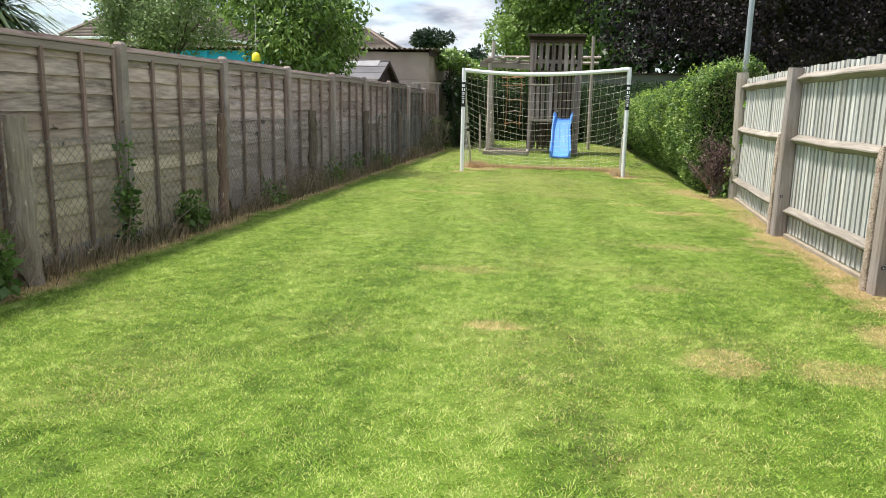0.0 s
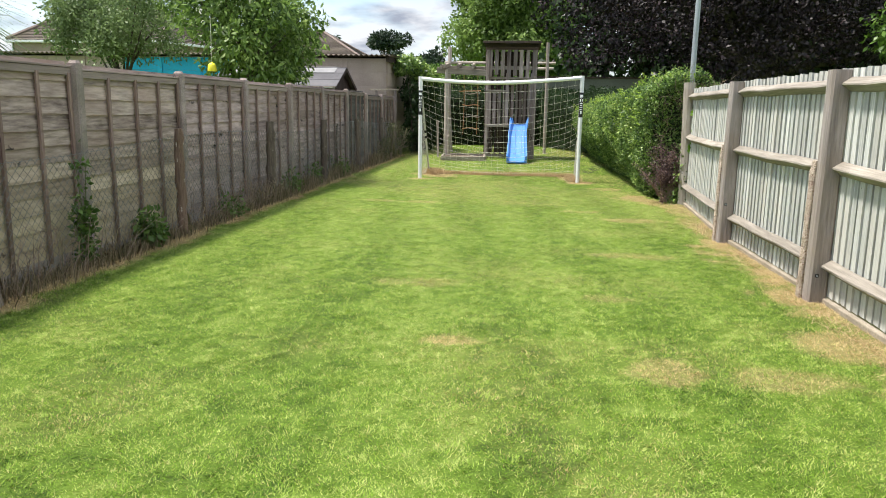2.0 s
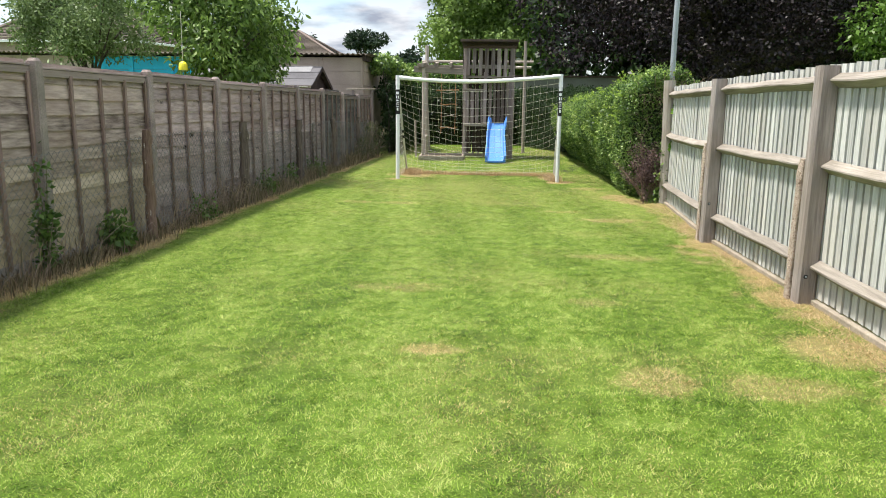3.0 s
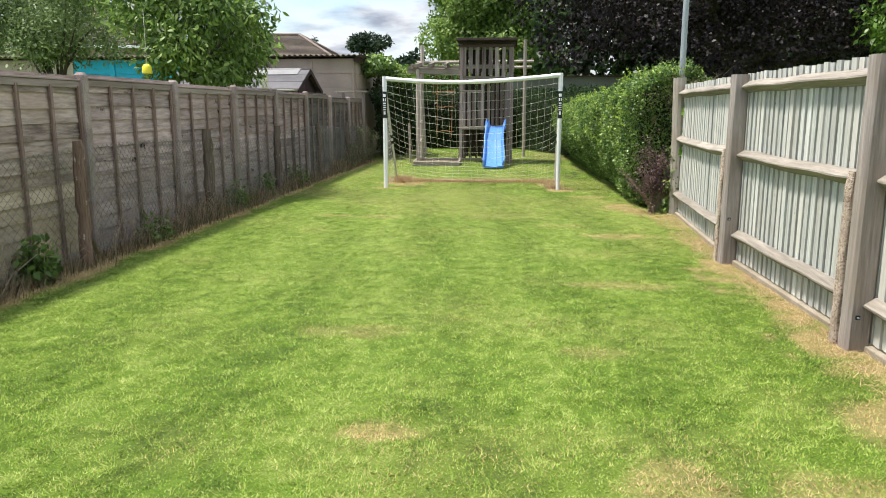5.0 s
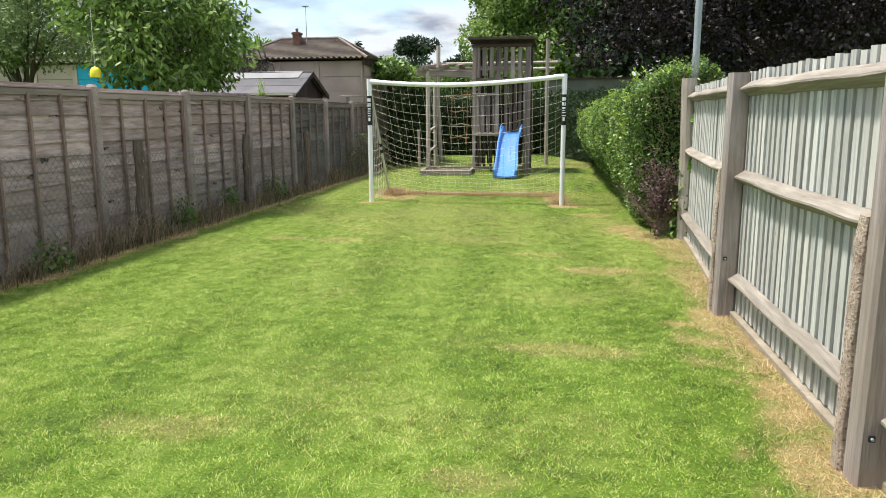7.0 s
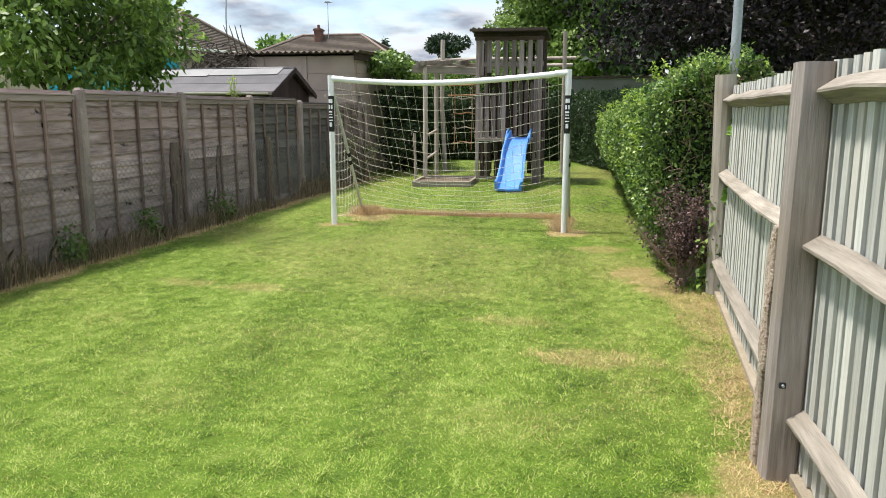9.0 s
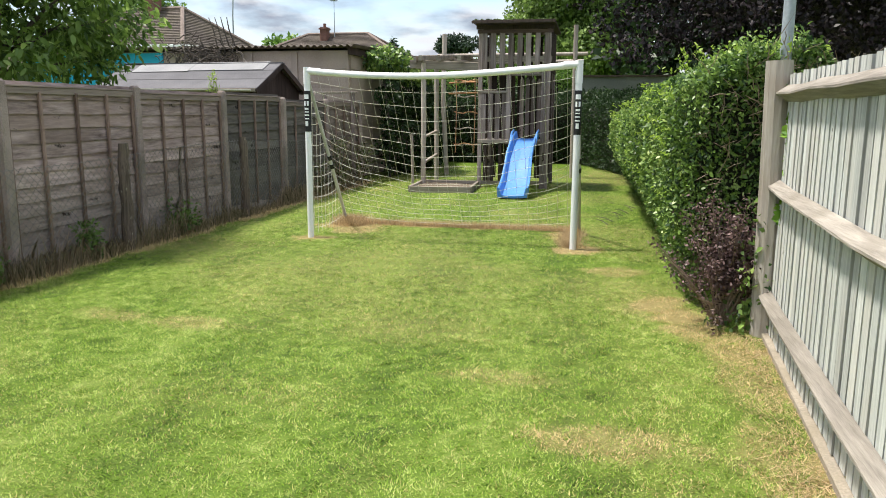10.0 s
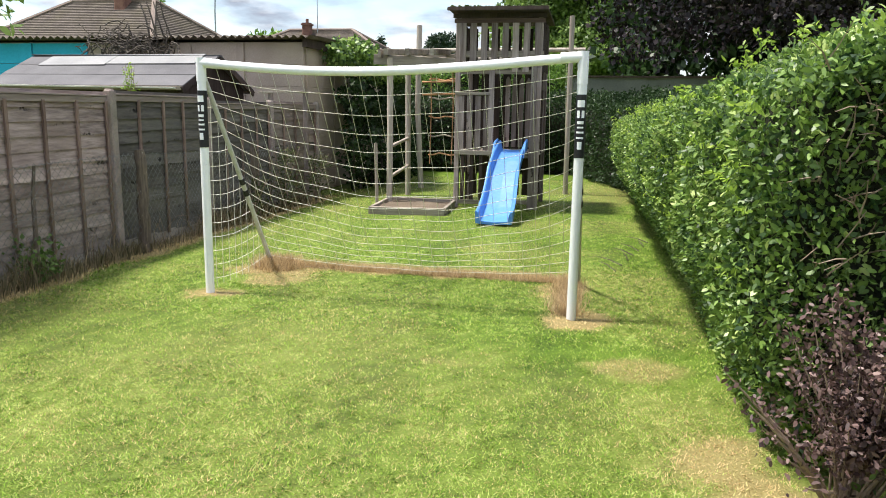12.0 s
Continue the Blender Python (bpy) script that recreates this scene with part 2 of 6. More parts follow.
BOARD_PALE = surface("painted_featheredge", (0.33, 0.335, 0.315), (0.67, 0.68, 0.64), 2.6, 46, stretch=(1, 1, 0.05), vary=0.11,
                     tint=(0.5, 0.47, 0.42), spots=(0.12, 0.1, 0.075, 5.2, 0.075), bump=0.5)
RAIL_WOOD = surface("weathered_rail", (0.15, 0.13, 0.108), (0.39, 0.35, 0.3), 4, 38, stretch=GRAIN_Y, vary=0.12, bump=0.9,
                    tint=(0.2, 0.175, 0.14), spots=(0.1, 0.08, 0.06, 3.3, 0.07))
POST_WOOD = surface("weathered_post", (0.16, 0.135, 0.122), (0.41, 0.36, 0.335), 5, 44, stretch=GRAIN_Z, vary=0.1, bump=0.9,
                    tint=(0.27, 0.215, 0.17), spots=(0.09, 0.07, 0.055, 4.2, 0.085))
END_POST = surface("silvered_end_post", (0.27, 0.235, 0.2), (0.5, 0.455, 0.405), 5, 44, stretch=GRAIN_Z, vary=0.0, bump=0.8, tint=(0.3, 0.25, 0.2))
SPUR = surface("pebbled_concrete", (0.36, 0.27, 0.21), (0.68, 0.56, 0.46), 7, 60, bump=1.0, distance=0.03, vary=0.05,
               tint=(0.3, 0.27, 0.2), spots=(0.24, 0.14, 0.1, 48, 0.34))
KERB_PALE = surface("sandy_gravel_board", (0.2, 0.17, 0.13), (0.4, 0.345, 0.275), 5, 90, bump=0.7, tint=(0.24, 0.2, 0.14))
KERB = surface("gravel_board", (0.2, 0.18, 0.15), (0.38, 0.34, 0.29), 5, 80, bump=0.5)
WHITE = surface("chipped_white_plastic", (0.82, 0.83, 0.84), (0.9, 0.9, 0.9), 4, 50, rough=0.6, bump=0.1, vary=0.03, spec=0.25,
                spots=(0.4, 0.38, 0.34, 9, 0.05))
CORD = surface("net_cord", (0.5, 0.48, 0.41), (0.7, 0.67, 0.58), 8, 60, vary=0.0, bump=0)
CREAM = surface("dirty_white_plastic", (0.4, 0.38, 0.33), (0.6, 0.58, 0.52), 5, 50, rough=0.6, bump=0.1, vary=0.0)
STAY = surface("grey_plastic", (0.44, 0.43, 0.4), (0.62, 0.61, 0.57), 4, 50, rough=0.5, bump=0.1, vary=0.03)
BLACK = surface("black_band", (0.012, 0.012, 0.013), (0.03, 0.03, 0.032), 6, 60, rough=0.5, bump=0.0)
TIMBER = surface("silvered_timber", (0.12, 0.09, 0.082), (0.42, 0.35, 0.325), 4, 34, stretch=GRAIN_Z, vary=0.32, tint=(0.2, 0.15, 0.13), spots=(0.07, 0.05, 0.045, 3.5, 0.12))
TIMBER_X = surface("silvered_rail", (0.15, 0.12, 0.1), (0.38, 0.33, 0.27), 3, 34, stretch=GRAIN_X, vary=0.18)
TIMBER_RED = surface("red_brown_timber", (0.05, 0.03, 0.026), (0.15, 0.1, 0.088), 3, 34, stretch=GRAIN_X, vary=0.1)
# dark timber, also inner slats and board gaps with shade put into the colour
TIMBER_DARK_SHADED = surface("dark_and_shaded_timber", (0.028, 0.019, 0.016), (0.085, 0.06, 0.05), 3, 34, stretch=GRAIN_Z, vary=0.3)
POLE = surface("round_pole", (0.25, 0.205, 0.165), (0.5, 0.44, 0.38), 3, 34, stretch=GRAIN_Z, vary=0.15)
ROPE = surface("orange_rope", (0.35, 0.16, 0.07), (0.6, 0.36, 0.2), 8, 60, bump=0)
BLUE = surface("blue_plastic", (0.055, 0.19, 0.52), (0.09, 0.26, 0.64), 2, 20, rough=0.5, bump=0.03, vary=0.0, spec=0.5)
BLUE_WALL = surface("blue_painted_concrete", (0.02, 0.36, 0.56), (0.035, 0.46, 0.68), 2, 30, rough=0.7, bump=0.2, vary=0.05)
CONCRETE = surface("pale_concrete", (0.37, 0.296, 0.24), (0.538, 0.439, 0.362), 1.6, 60, vary=0.06, bump=0.25)
CORRUGATED = surface("mossy_corrugated", (0.085, 0.065, 0.05), (0.2, 0.165, 0.13), 3, 40, vary=0.0, tint=(0.09, 0.085, 0.05))
FELT_PALE = surface("pale_felt", (0.2, 0.2, 0.205), (0.31, 0.305, 0.305), 2, 90, vary=0.06, bump=0.3)
FELT = surface("roof_felt", (0.081, 0.078, 0.084), (0.141, 0.136, 0.143), 2, 120, vary=0.08, bump=0.3)
TILE = surface("clay_tile", (0.07, 0.056, 0.047), (0.15, 0.122, 0.104), 1.2, 14, vary=0.12, bump=0.4, tint=(0.13, 0.11, 0.075))
BRICK = surface("red_brick", (0.12, 0.06, 0.048), (0.24, 0.125, 0.095), 3, 20, vary=0.1)
RENDER = surface("wall_render", (0.27, 0.21, 0.17), (0.38, 0.3, 0.25), 1.2, 30, vary=0.04, bump=0.1)
# wall grey lowered in colour to stand for the shade of the trees
OUT_WALL = surface("shaded_render", (0.15, 0.15, 0.14), (0.24, 0.24, 0.225), 1.2, 30, vary=0.04, bump=0.1)
GLASS = surface("window_glass", (0.03, 0.035, 0.04), (0.05, 0.055, 0.06), 2, 4, rough=0.08, bump=0, spec=0.8)
STEEL = surface("galvanised_steel", (0.27, 0.3, 0.33), (0.4, 0.44, 0.47), 2, 40, rough=0.5, bump=0.05, vary=0.0, metal=0.3)
WIRE = surface("rusty_wire", (0.1, 0.1, 0.1), (0.3, 0.3, 0.29), 6, 60, rough=0.7, bump=0)
SOIL = surface("bare_soil", (0.09, 0.065, 0.045), (0.2, 0.155, 0.11), 3, 50, bump=0.8, distance=0.03)
BARK = surface("bark", (0.04, 0.032, 0.026), (0.13, 0.11, 0.09), 4, 30, stretch=GRAIN_Z, bump=0.8, distance=0.03)
TWIG = surface("pale_twig", (0.17, 0.12, 0.085), (0.4, 0.31, 0.24), 6, 50, bump=0.2)
# near-black in place of the shade deep inside the hedges
CORE = surface("hedge_inner_shade", (0.012, 0.016, 0.008), (0.035, 0.036, 0.02), 5, 40, bump=0.8, distance=0.05)
YELLOW = surface("yellow_plastic", (0.75, 0.66, 0.03), (0.85, 0.76, 0.06), 3, 20, rough=0.4, bump=0)
HEDGE_LEAF = foliage("privet_leaf", (0.024, 0.065, 0.018), (0.225, 0.355, 0.07), tip=(0.48, 0.58, 0.19), patch=2.2, gloss=0.5, through_light=0.34, mottle=1.0)
SHOOT_LEAF = foliage("young_shoot_leaf", (0.16, 0.27, 0.03), (0.4, 0.55, 0.09), tip=(0.6, 0.7, 0.2), patch=3, through_light=0.5)
LIME_LEAF = foliage("ivy_leaf", (0.08, 0.19, 0.02), (0.22, 0.38, 0.05), patch=3)
# dark leaf green with the shade of its places put into the colour
SHADED_LEAF = foliage("shaded_leaf", (0.014, 0.033, 0.01), (0.042, 0.08, 0.024), patch=0.8)
WALNUT_LEAF = foliage("fruit_tree_leaf", (0.05, 0.1, 0.02), (0.22, 0.34, 0.075), tip=(0.42, 0.54, 0.18), patch=1.6, mottle=0.8, gloss=0.5, through_light=0.48)
SILVER_LEAF = foliage("willow_leaf", (0.08, 0.125, 0.04), (0.22, 0.31, 0.12), tip=(0.4, 0.48, 0.24), patch=0.9)
TREE_LEAF = foliage("far_tree_leaf", (0.06, 0.13, 0.02), (0.18, 0.31, 0.055), patch=0.35)
SOFT_LEAF = foliage("soft_tree_leaf", (0.11, 0.175, 0.05), (0.27, 0.385, 0.1), patch=0.35, through_light=0.45)
PINE_LEAF = foliage("pine_needles", (0.01, 0.025, 0.012), (0.03, 0.055, 0.025), patch=0.35, through_light=0.1)
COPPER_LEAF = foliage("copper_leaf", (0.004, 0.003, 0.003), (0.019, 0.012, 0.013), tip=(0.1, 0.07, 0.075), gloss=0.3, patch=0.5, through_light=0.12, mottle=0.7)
RED_LEAF = foliage("purple_leaf", (0.035, 0.02, 0.02), (0.19, 0.12, 0.11), tip=(0.4, 0.29, 0.265), patch=3, through_light=0.2)
SPIKE_LEAF = foliage("sword_leaf", (0.018, 0.05, 0.012), (0.11, 0.17, 0.04), tip=(0.36, 0.4, 0.18), patch=1.5, gloss=0.6)
MOSS = surface("moss", (0.03, 0.05, 0.012), (0.09, 0.13, 0.03), 9, 60, bump=0.8)
WEED_LEAF = foliage("weed_leaf", (0.05, 0.1, 0.022), (0.16, 0.26, 0.06), patch=3)
DULL_LEAF = foliage("dull_shrub_leaf", (0.045, 0.055, 0.025), (0.15, 0.17, 0.075), tip=(0.3, 0.27, 0.16), patch=3)
STRAW = foliage("dead_grass", (0.12, 0.09, 0.055), (0.5, 0.4, 0.26), patch=3, gloss=0.2)
VERGE = foliage("rank_verge_grass", (0.075, 0.075, 0.04), (0.32, 0.28, 0.16), tip=(0.62, 0.5, 0.32), patch=0.9, gloss=0.2)
GOLD = foliage("golden_straw", (0.3, 0.21, 0.11), (0.72, 0.55, 0.33), patch=3, gloss=0.2)
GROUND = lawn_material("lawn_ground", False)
BLADE = lawn_material("grass_blade", True)


# ---- mesh tools ----
def link_mesh(name, me, material, parent=None, label=""):
    if not me.materials:
        me.materials.append(material)
    ob = new(name, me)
    if parent:
        ob.parent = parent
    if label:
        tagged(ob, label)
    return ob


def part(name, bm, material, parent=None, label="", smooth=False):
    me = bpy.data.meshes.new(name)
    bmesh.ops.recalc_face_normals(bm, faces=bm.faces)
    bm.to_mesh(me)
    bm.free()
    if smooth:
        me.polygons.foreach_set("use_smooth", [len(f.vertices) == 4 for f in me.polygons])
    return link_mesh(name, me, material, parent, label)


def thing(name, label, category, group="", at=(0, 0, 0), kind=""):
    e = new(name)
    e.location = at
    return tagged(e, label, category, group, kind)


def bar(bm, p, q, w, h, up=(0, 0, 1), taper=1.0, bevel=0.0):
    """A squared timber from p to q, w wide and h deep along up."""
    p, q = Vector(p), Vector(q)
    d = (q - p).normalized()
    up = Vector(up)
    s = d.cross(up)
    if s.length < 1e-4:
        s = d.cross(Vector((1, 0, 0)))
    s.normalize()
    u = s.cross(d).normalized()
    c = min(w, h) * 0.12 if bevel == 0 else bevel
    ring = [(-1, -1, 1, 0), (1, -1, -1, 0), (1, -1, 0, 1), (1, 1, 0, -1), (1, 1, -1, 0), (-1, 1, 1, 0), (-1, 1, 0, -1), (-1, -1, 0, 1)]
    rings = []
    for o, k in ((p, 1.0), (q, taper)):
        rings.append([bm.verts.new(o + s * (a * w / 2 * k + e * c) + u * (b * h / 2 * k + f * c)) for a, b, e, f in ring])
    for i in range(8):
        bm.faces.new((rings[0][i], rings[0][(i + 1) % 8], rings[1][(i + 1) % 8], rings[1][i]))
    bm.faces.new(rings[0][::-1]), bm.faces.new(rings[1])


def block(bm, x0, x1, y0, y1, z0, z1):
    v = [bm.verts.new((x, y, z)) for z in (z0, z1) for x, y in ((x0, y0), (x1, y0), (x1, y1), (x0, y1))]
    for f in ((3, 2, 1, 0), (4, 5, 6, 7), (0, 1, 5, 4), (1, 2, 6, 5), (2, 3, 7, 6), (3, 0, 4, 7)):
        bm.faces.new([v[i] for i in f])


def tube(bm, pts, radii, n=8, cap=True):
    pts = [Vector(p) for p in pts]
    rings = []
    for i, p in enumerate(pts):
        d = (pts[min(i + 1, len(pts) - 1)] - pts[max(i - 1, 0)]).normalized()
        s = d.cross(Vector((0.13, 0.29, 1)) if abs(d.z) < 0.95 else Vector((1, 0.1, 0))).normalized()
        u = s.cross(d)
        r = radii[i] if isinstance(radii, (list, tuple)) else radii
        rings.append([bm.verts.new(p + (s * math.cos(a) + u * math.sin(a)) * r) for a in (2 * math.pi * k / n for k in range(n))])
    for a, b in zip(rings, rings[1:]):
        for k in range(n):
            bm.faces.new((a[k], a[(k + 1) % n], b[(k + 1) % n], b[k]))
    if cap:
        for ring in (rings[0][::-1], rings[-1]):
            bm.faces.new([bm.verts.new(v.co) for v in ring])


def fast_mesh(name, verts, faces):
    verts, faces = np.asarray(verts, np.float32), np.asarray(faces, np.int32)
    me = bpy.data.meshes.new(name)
    me.vertices.add(len(verts)); me.vertices.foreach_set("co", verts.ravel())
    me.loops.add(faces.size); me.loops.foreach_set("vertex_index", faces.ravel())
    me.polygons.add(len(faces)); me.polygons.foreach_set("loop_start", np.arange(0, faces.size, faces.shape[1], dtype=np.int32))
    me.update(calc_edges=True)
    return me


def unit(v):
    return v / np.maximum(np.linalg.norm(v, axis=1, keepdims=True), 1e-6)


def leaves(name, points, out, size, material, parent=None, aspect=0.5, droop=0.3, spread=1.0, label="", kind="", rounded=False):
    """One mesh of small folded leaves at the points, turned roughly outward."""
    rng = np.random.default_rng(len(points) + int(size * 1e4))
    n = len(points)
    d = unit(out * 0.6 + rng.normal(size=(n, 3)) * spread * 0.7 + np.array([0, 0, -droop]))
    s = unit(np.cross(d, out * 1.2 + rng.normal(size=(n, 3)) * 0.8))
    nn = np.cross(s, d)
    ln = size * rng.uniform(0.6, 1.3, (n, 1))
    w = ln * aspect * rng.uniform(0.8, 1.15, (n, 1))
    if rounded:
        v = np.empty((n, 6, 3))
        v[:, 0] = points
        for i, t, ww, sg in ((1, 0.28, 0.42, 1), (2, 0.68, 0.4, 1), (4, 0.68, 0.4, -1), (5, 0.28, 0.42, -1)):
            v[:, i] = points + d * ln * t + sg * s * w * ww + nn * w * 0.14
        v[:, 3] = points + d * ln - nn * w * 0.12
        me = fast_mesh(name, v.reshape(-1, 3), np.arange(6 * n).reshape(n, 6))
        ob = link_mesh(name, me, material, parent, label)
        return tagged(ob, kind=kind)
    v = np.empty((n, 4, 3))
    v[:, 0] = points
    v[:, 1] = points + d * ln * 0.45 + s * w * 0.5 + nn * w * 0.15
    v[:, 2] = points + d * ln
    v[:, 3] = points + d * ln * 0.45 - s * w * 0.5 + nn * w * 0.15
    me = fast_mesh(name, v.reshape(-1, 3), np.arange(4 * n).reshape(n, 4))
    ob = link_mesh(name, me, material, parent, label)
    if kind:
        tagged(ob, kind=kind)
    return ob


def vnoise(x, y, scale, seed):
    g = np.random.default_rng(seed).random((257, 257))
    u, v = (x * scale) % 256, (y * scale) % 256
    i, j = u.astype(int), v.astype(int)
    a, b = u - i, v - j
    a, b = a * a * (3 - 2 * a), b * b * (3 - 2 * b)
    return (g[i, j] * (1 - a) + g[i + 1, j] * a) * (1 - b) + (g[i, j + 1] * (1 - a) + g[i + 1, j + 1] * a) * b


def crown_points(count, blobs, seed, shell=0.55, lump=0.22):
    """Points in the outer shell of overlapping lumpy clumps (x, y, z, rx, ry, rz), with outward directions."""
    rng = np.random.default_rng(seed)
    b = np.array(blobs, float)
    w = b[:, 3] * b[:, 4] + b[:, 3] * b[:, 5] + b[:, 4] * b[:, 5]
    k = rng.choice(len(b), count, p=w / w.sum())
    d = unit(rng.normal(size=(count, 3)))
    r = shell + (1 - shell) * rng.random((count, 1)) ** 0.6
    r = r * (1 + lump * np.sin(d[:, :1] * 7 + k[:, None]) * np.cos(d[:, 1:2] * 6 + d[:, 2:] * 8 + 2 * k[:, None]))
    return b[k, :3] + d * r * b[k, 3:], d


def scatter_blobs(center, radii, count, size, seed, squash=0.8):
    """Clumps spread through an ellipsoid crown, more of them near its skin."""
    rng = np.random.default_rng(seed)
    res = []
    for _ in range(count):
        d = rng.normal(size=3)
        d /= np.linalg.norm(d)
        r = rng.uniform(0.35, 0.9)
        s = size * rng.uniform(0.7, 1.3)
        res.append((*(np.array(center) + d * r * np.array(radii)), s, s, s * squash))
    return res


def tree(name, label, base, trunk_h, trunk_r, blobs, leaf_count, leaf_size, leaf_mat, seed, lean=(0, 0), aspect=0.5, shell=0.5, limbs=14, droop=0.3):
    e = thing(name, label, "tree", at=base)
    b = Vector(base)
    bm = bmesh.new()
    top = Vector((lean[0], lean[1], trunk_h))
    tube(bm, [(0, 0, -0.1), (top.x * 0.2, top.y * 0.2, trunk_h * 0.3), top * 0.7, top], [trunk_r * 1.3, trunk_r, trunk_r * 0.85, trunk_r * 0.6], 10)
    part("trunk", bm, BARK, e, smooth=True)
    rng = random.Random(seed)
    for bl in rng.sample(blobs, min(limbs, len(blobs))):
        t = Vector(bl[:3]) - b
        s = top * rng.uniform(0.6, 1.0)
        mid = (s + t) / 2 + Vector((rng.uniform(-1, 1), rng.uniform(-1, 1), rng.uniform(0, 1))) * 0.12 * (t - s).length
        bm = bmesh.new()
        tube(bm, [s, mid, t], [trunk_r * 0.4, trunk_r * 0.25, trunk_r * 0.08], 6)
        part("limb", bm, BARK, e, smooth=True)
    p, d = crown_points(leaf_count, blobs, seed, shell)
    leaves("crown", p - np.array(base), d, leaf_size, leaf_mat, e, aspect, droop, kind="stuff", rounded=seed in (101, 102))
    return e


# ---- ground ----
DRY = [(1.97, 12.45, 0.22, 0.3, 0.85), (2.15, 12.05, 0.25, 0.3, 0.9), (2.36, 11.3, 0.16, 0.5, 0.7), (2.33, 9.6, 0.18, 0.6, 0.5),
       (-1.75, 14.68, 0.3, 0.22, 1), (1.27, 14.62, 0.24, 0.3, 1), (-1.75, 15.75, 0.35, 0.3, 1), (-1.5, 15.4, 0.3, 0.5, 0.8),
       (0.2, 15.98, 0.8, 0.2, 1), (-0.8, 15.95, 0.7, 0.18, 0.9), (1.05, 15.6, 0.25, 0.5, 0.8), (-0.14, 4.5, 0.2, 0.11, 0.7),
       (1.07, 4.16, 0.22, 0.22, 0.55), (1.6, 4.1, 0.36, 0.2, 0.5), (2.15, 4.8, 0.3, 0.3, 0.75), (1.9, 12.3, 0.3, 0.4, 0.4), (2.35, 10.9, 0.2, 0.7, 0.5),
       (-1.26, 11.1, 0.45, 0.18, 0.45), (1.75, 13.6, 0.3, 0.25, 0.6), (2.28, 8.3, 0.18, 0.3, 0.8), (2.28, 6.0, 0.2, 0.3, 0.85), (-2.5, 2.86, 0.3, 0.13, 1), (-2.42, 2.38, 0.22, 0.14, 1), (2.2, 11.75, 0.28, 0.3, 0.8),
       (1.0, 10.5, 0.4, 0.15, 0.4), (1.6, 9.8, 0.4, 0.2, 0.6), (0.5, 13.4, 0.3, 0.12, 0.4), (-0.6, 6.0, 0.35, 0.2, 0.35),
       (0.9, 5.7, 0.25, 0.12, 0.4), (1.3, 7.4, 0.5, 0.14, 0.45), (-1.9, 11.2, 0.4, 0.2, 0.4), (1.6, 24.0, 0.8, 2.2, 0.35), (-1.4, 21.0, 0.6, 0.5, 0.7)]


def dryness(x, y):
    n = vnoise(x + 40, y + 40, 3.1, 3) * 0.6 + vnoise(x + 40, y + 40, 9.0, 4) * 0.4
    d = 0.03 + 0.2 * np.clip((vnoise(x + 60, y + 60, 1.6, 5) - 0.52) * 3, 0, 1) * n
    d = d + 0.22 * np.clip((y - 8) / 5, 0, 1) * np.clip(vnoise(x + 15, y + 15, 0.9, 15) * 1.4 - 0.3, 0, 1)
    right = 2.32 + 0.02 * np.sin(y * 3) + np.clip((y - 8.4) * 0.06, 0, 0.25)
    edge = (0.5 + 0.6 * n) * np.clip((x - (right - 0.15 - 0.9 * (n - 0.5))) / 0.3, 0, 1) * (y < 12.4) * (x < 2.9)
    left = np.clip((-3.12 - 0.25 * (n - 0.5) - x) / 0.12, 0, 1) * (x > -3.9) * (y < 22)
    d = np.maximum(d, np.maximum(edge, left))
    for cx, cy, rx, ry, s in DRY:
        q = np.sqrt(((x - cx) / rx) ** 2 + ((y - cy) / ry) ** 2) + (n - 0.5) * 1.1
        d = np.maximum(d, s * np.clip((1.15 - q) / 0.5, 0, 1))
    return np.clip(d, 0, 1)


def tonality(x, y):
    stripes = 0.5 + 0.5 * np.sin((x + 0.12 * y) * 2 * math.pi / 1.05 + 1.5 * vnoise(x + 9, y + 9, 0.5, 8))
    warp = vnoise(x + 9, y + 9, 0.8, 9) * 0.6
    t = (0.13 * stripes + 0.12 * vnoise(x + 50 + warp, y * 0.4 + 50, 1.3, 11) + 0.1 * vnoise(x * 1.2 + 50, y * 0.5 + 50 + warp, 4.5, 12)
         + 0.28 * vnoise(x + 50, y + 50, 15.0, 13) + 0.36 * vnoise(x + 50, y + 50, 27.0, 14))
    return np.clip((t - 0.51) * 1.75 + 0.5, 0, 1)


def attribute(me, name, values):
    a = me.attributes.new(name, "FLOAT", "POINT")
    a.data.foreach_set("value", np.asarray(values, np.float32))


def make_ground():
    xs = np.concatenate([[-600, -200, -70, -30, -14, -8, -5], np.arange(-4, 4.01, 0.08), [5, 8, 14, 30, 70, 200, 600]])
    ys = np.concatenate([[-300, -80, -20, -6], np.arange(-2, 27.01, 0.1), [30, 36, 50, 90, 200, 500, 1200]])
    X, Y = np.meshgrid(xs, ys)
    inside = (np.abs(X) < 4) & (Y > -1.9) & (Y < 26.9)
    Z = np.where(inside, 0.018 * (vnoise(X + 30, Y + 30, 1.1, 21) - 0.5) + 0.01 * (vnoise(X + 30, Y + 30, 5, 22) - 0.5), 0.0)
    V = np.stack([X, Y, Z], -1).reshape(-1, 3)
    nx, ny = len(xs), len(ys)
    i = (np.arange(ny - 1)[:, None] * nx + np.arange(nx - 1)[None, :]).ravel()
    me = fast_mesh("ground", V, np.stack([i, i + 1, i + nx + 1, i + nx], -1))
    near = inside.ravel()
    attribute(me, "dry", np.where(near, dryness(V[:, 0], V[:, 1]), 0.05)); attribute(me, "tone", np.where(near, tonality(V[:, 0], V[:, 1]), 0.5))
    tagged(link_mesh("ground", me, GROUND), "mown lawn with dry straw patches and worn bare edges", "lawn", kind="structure")


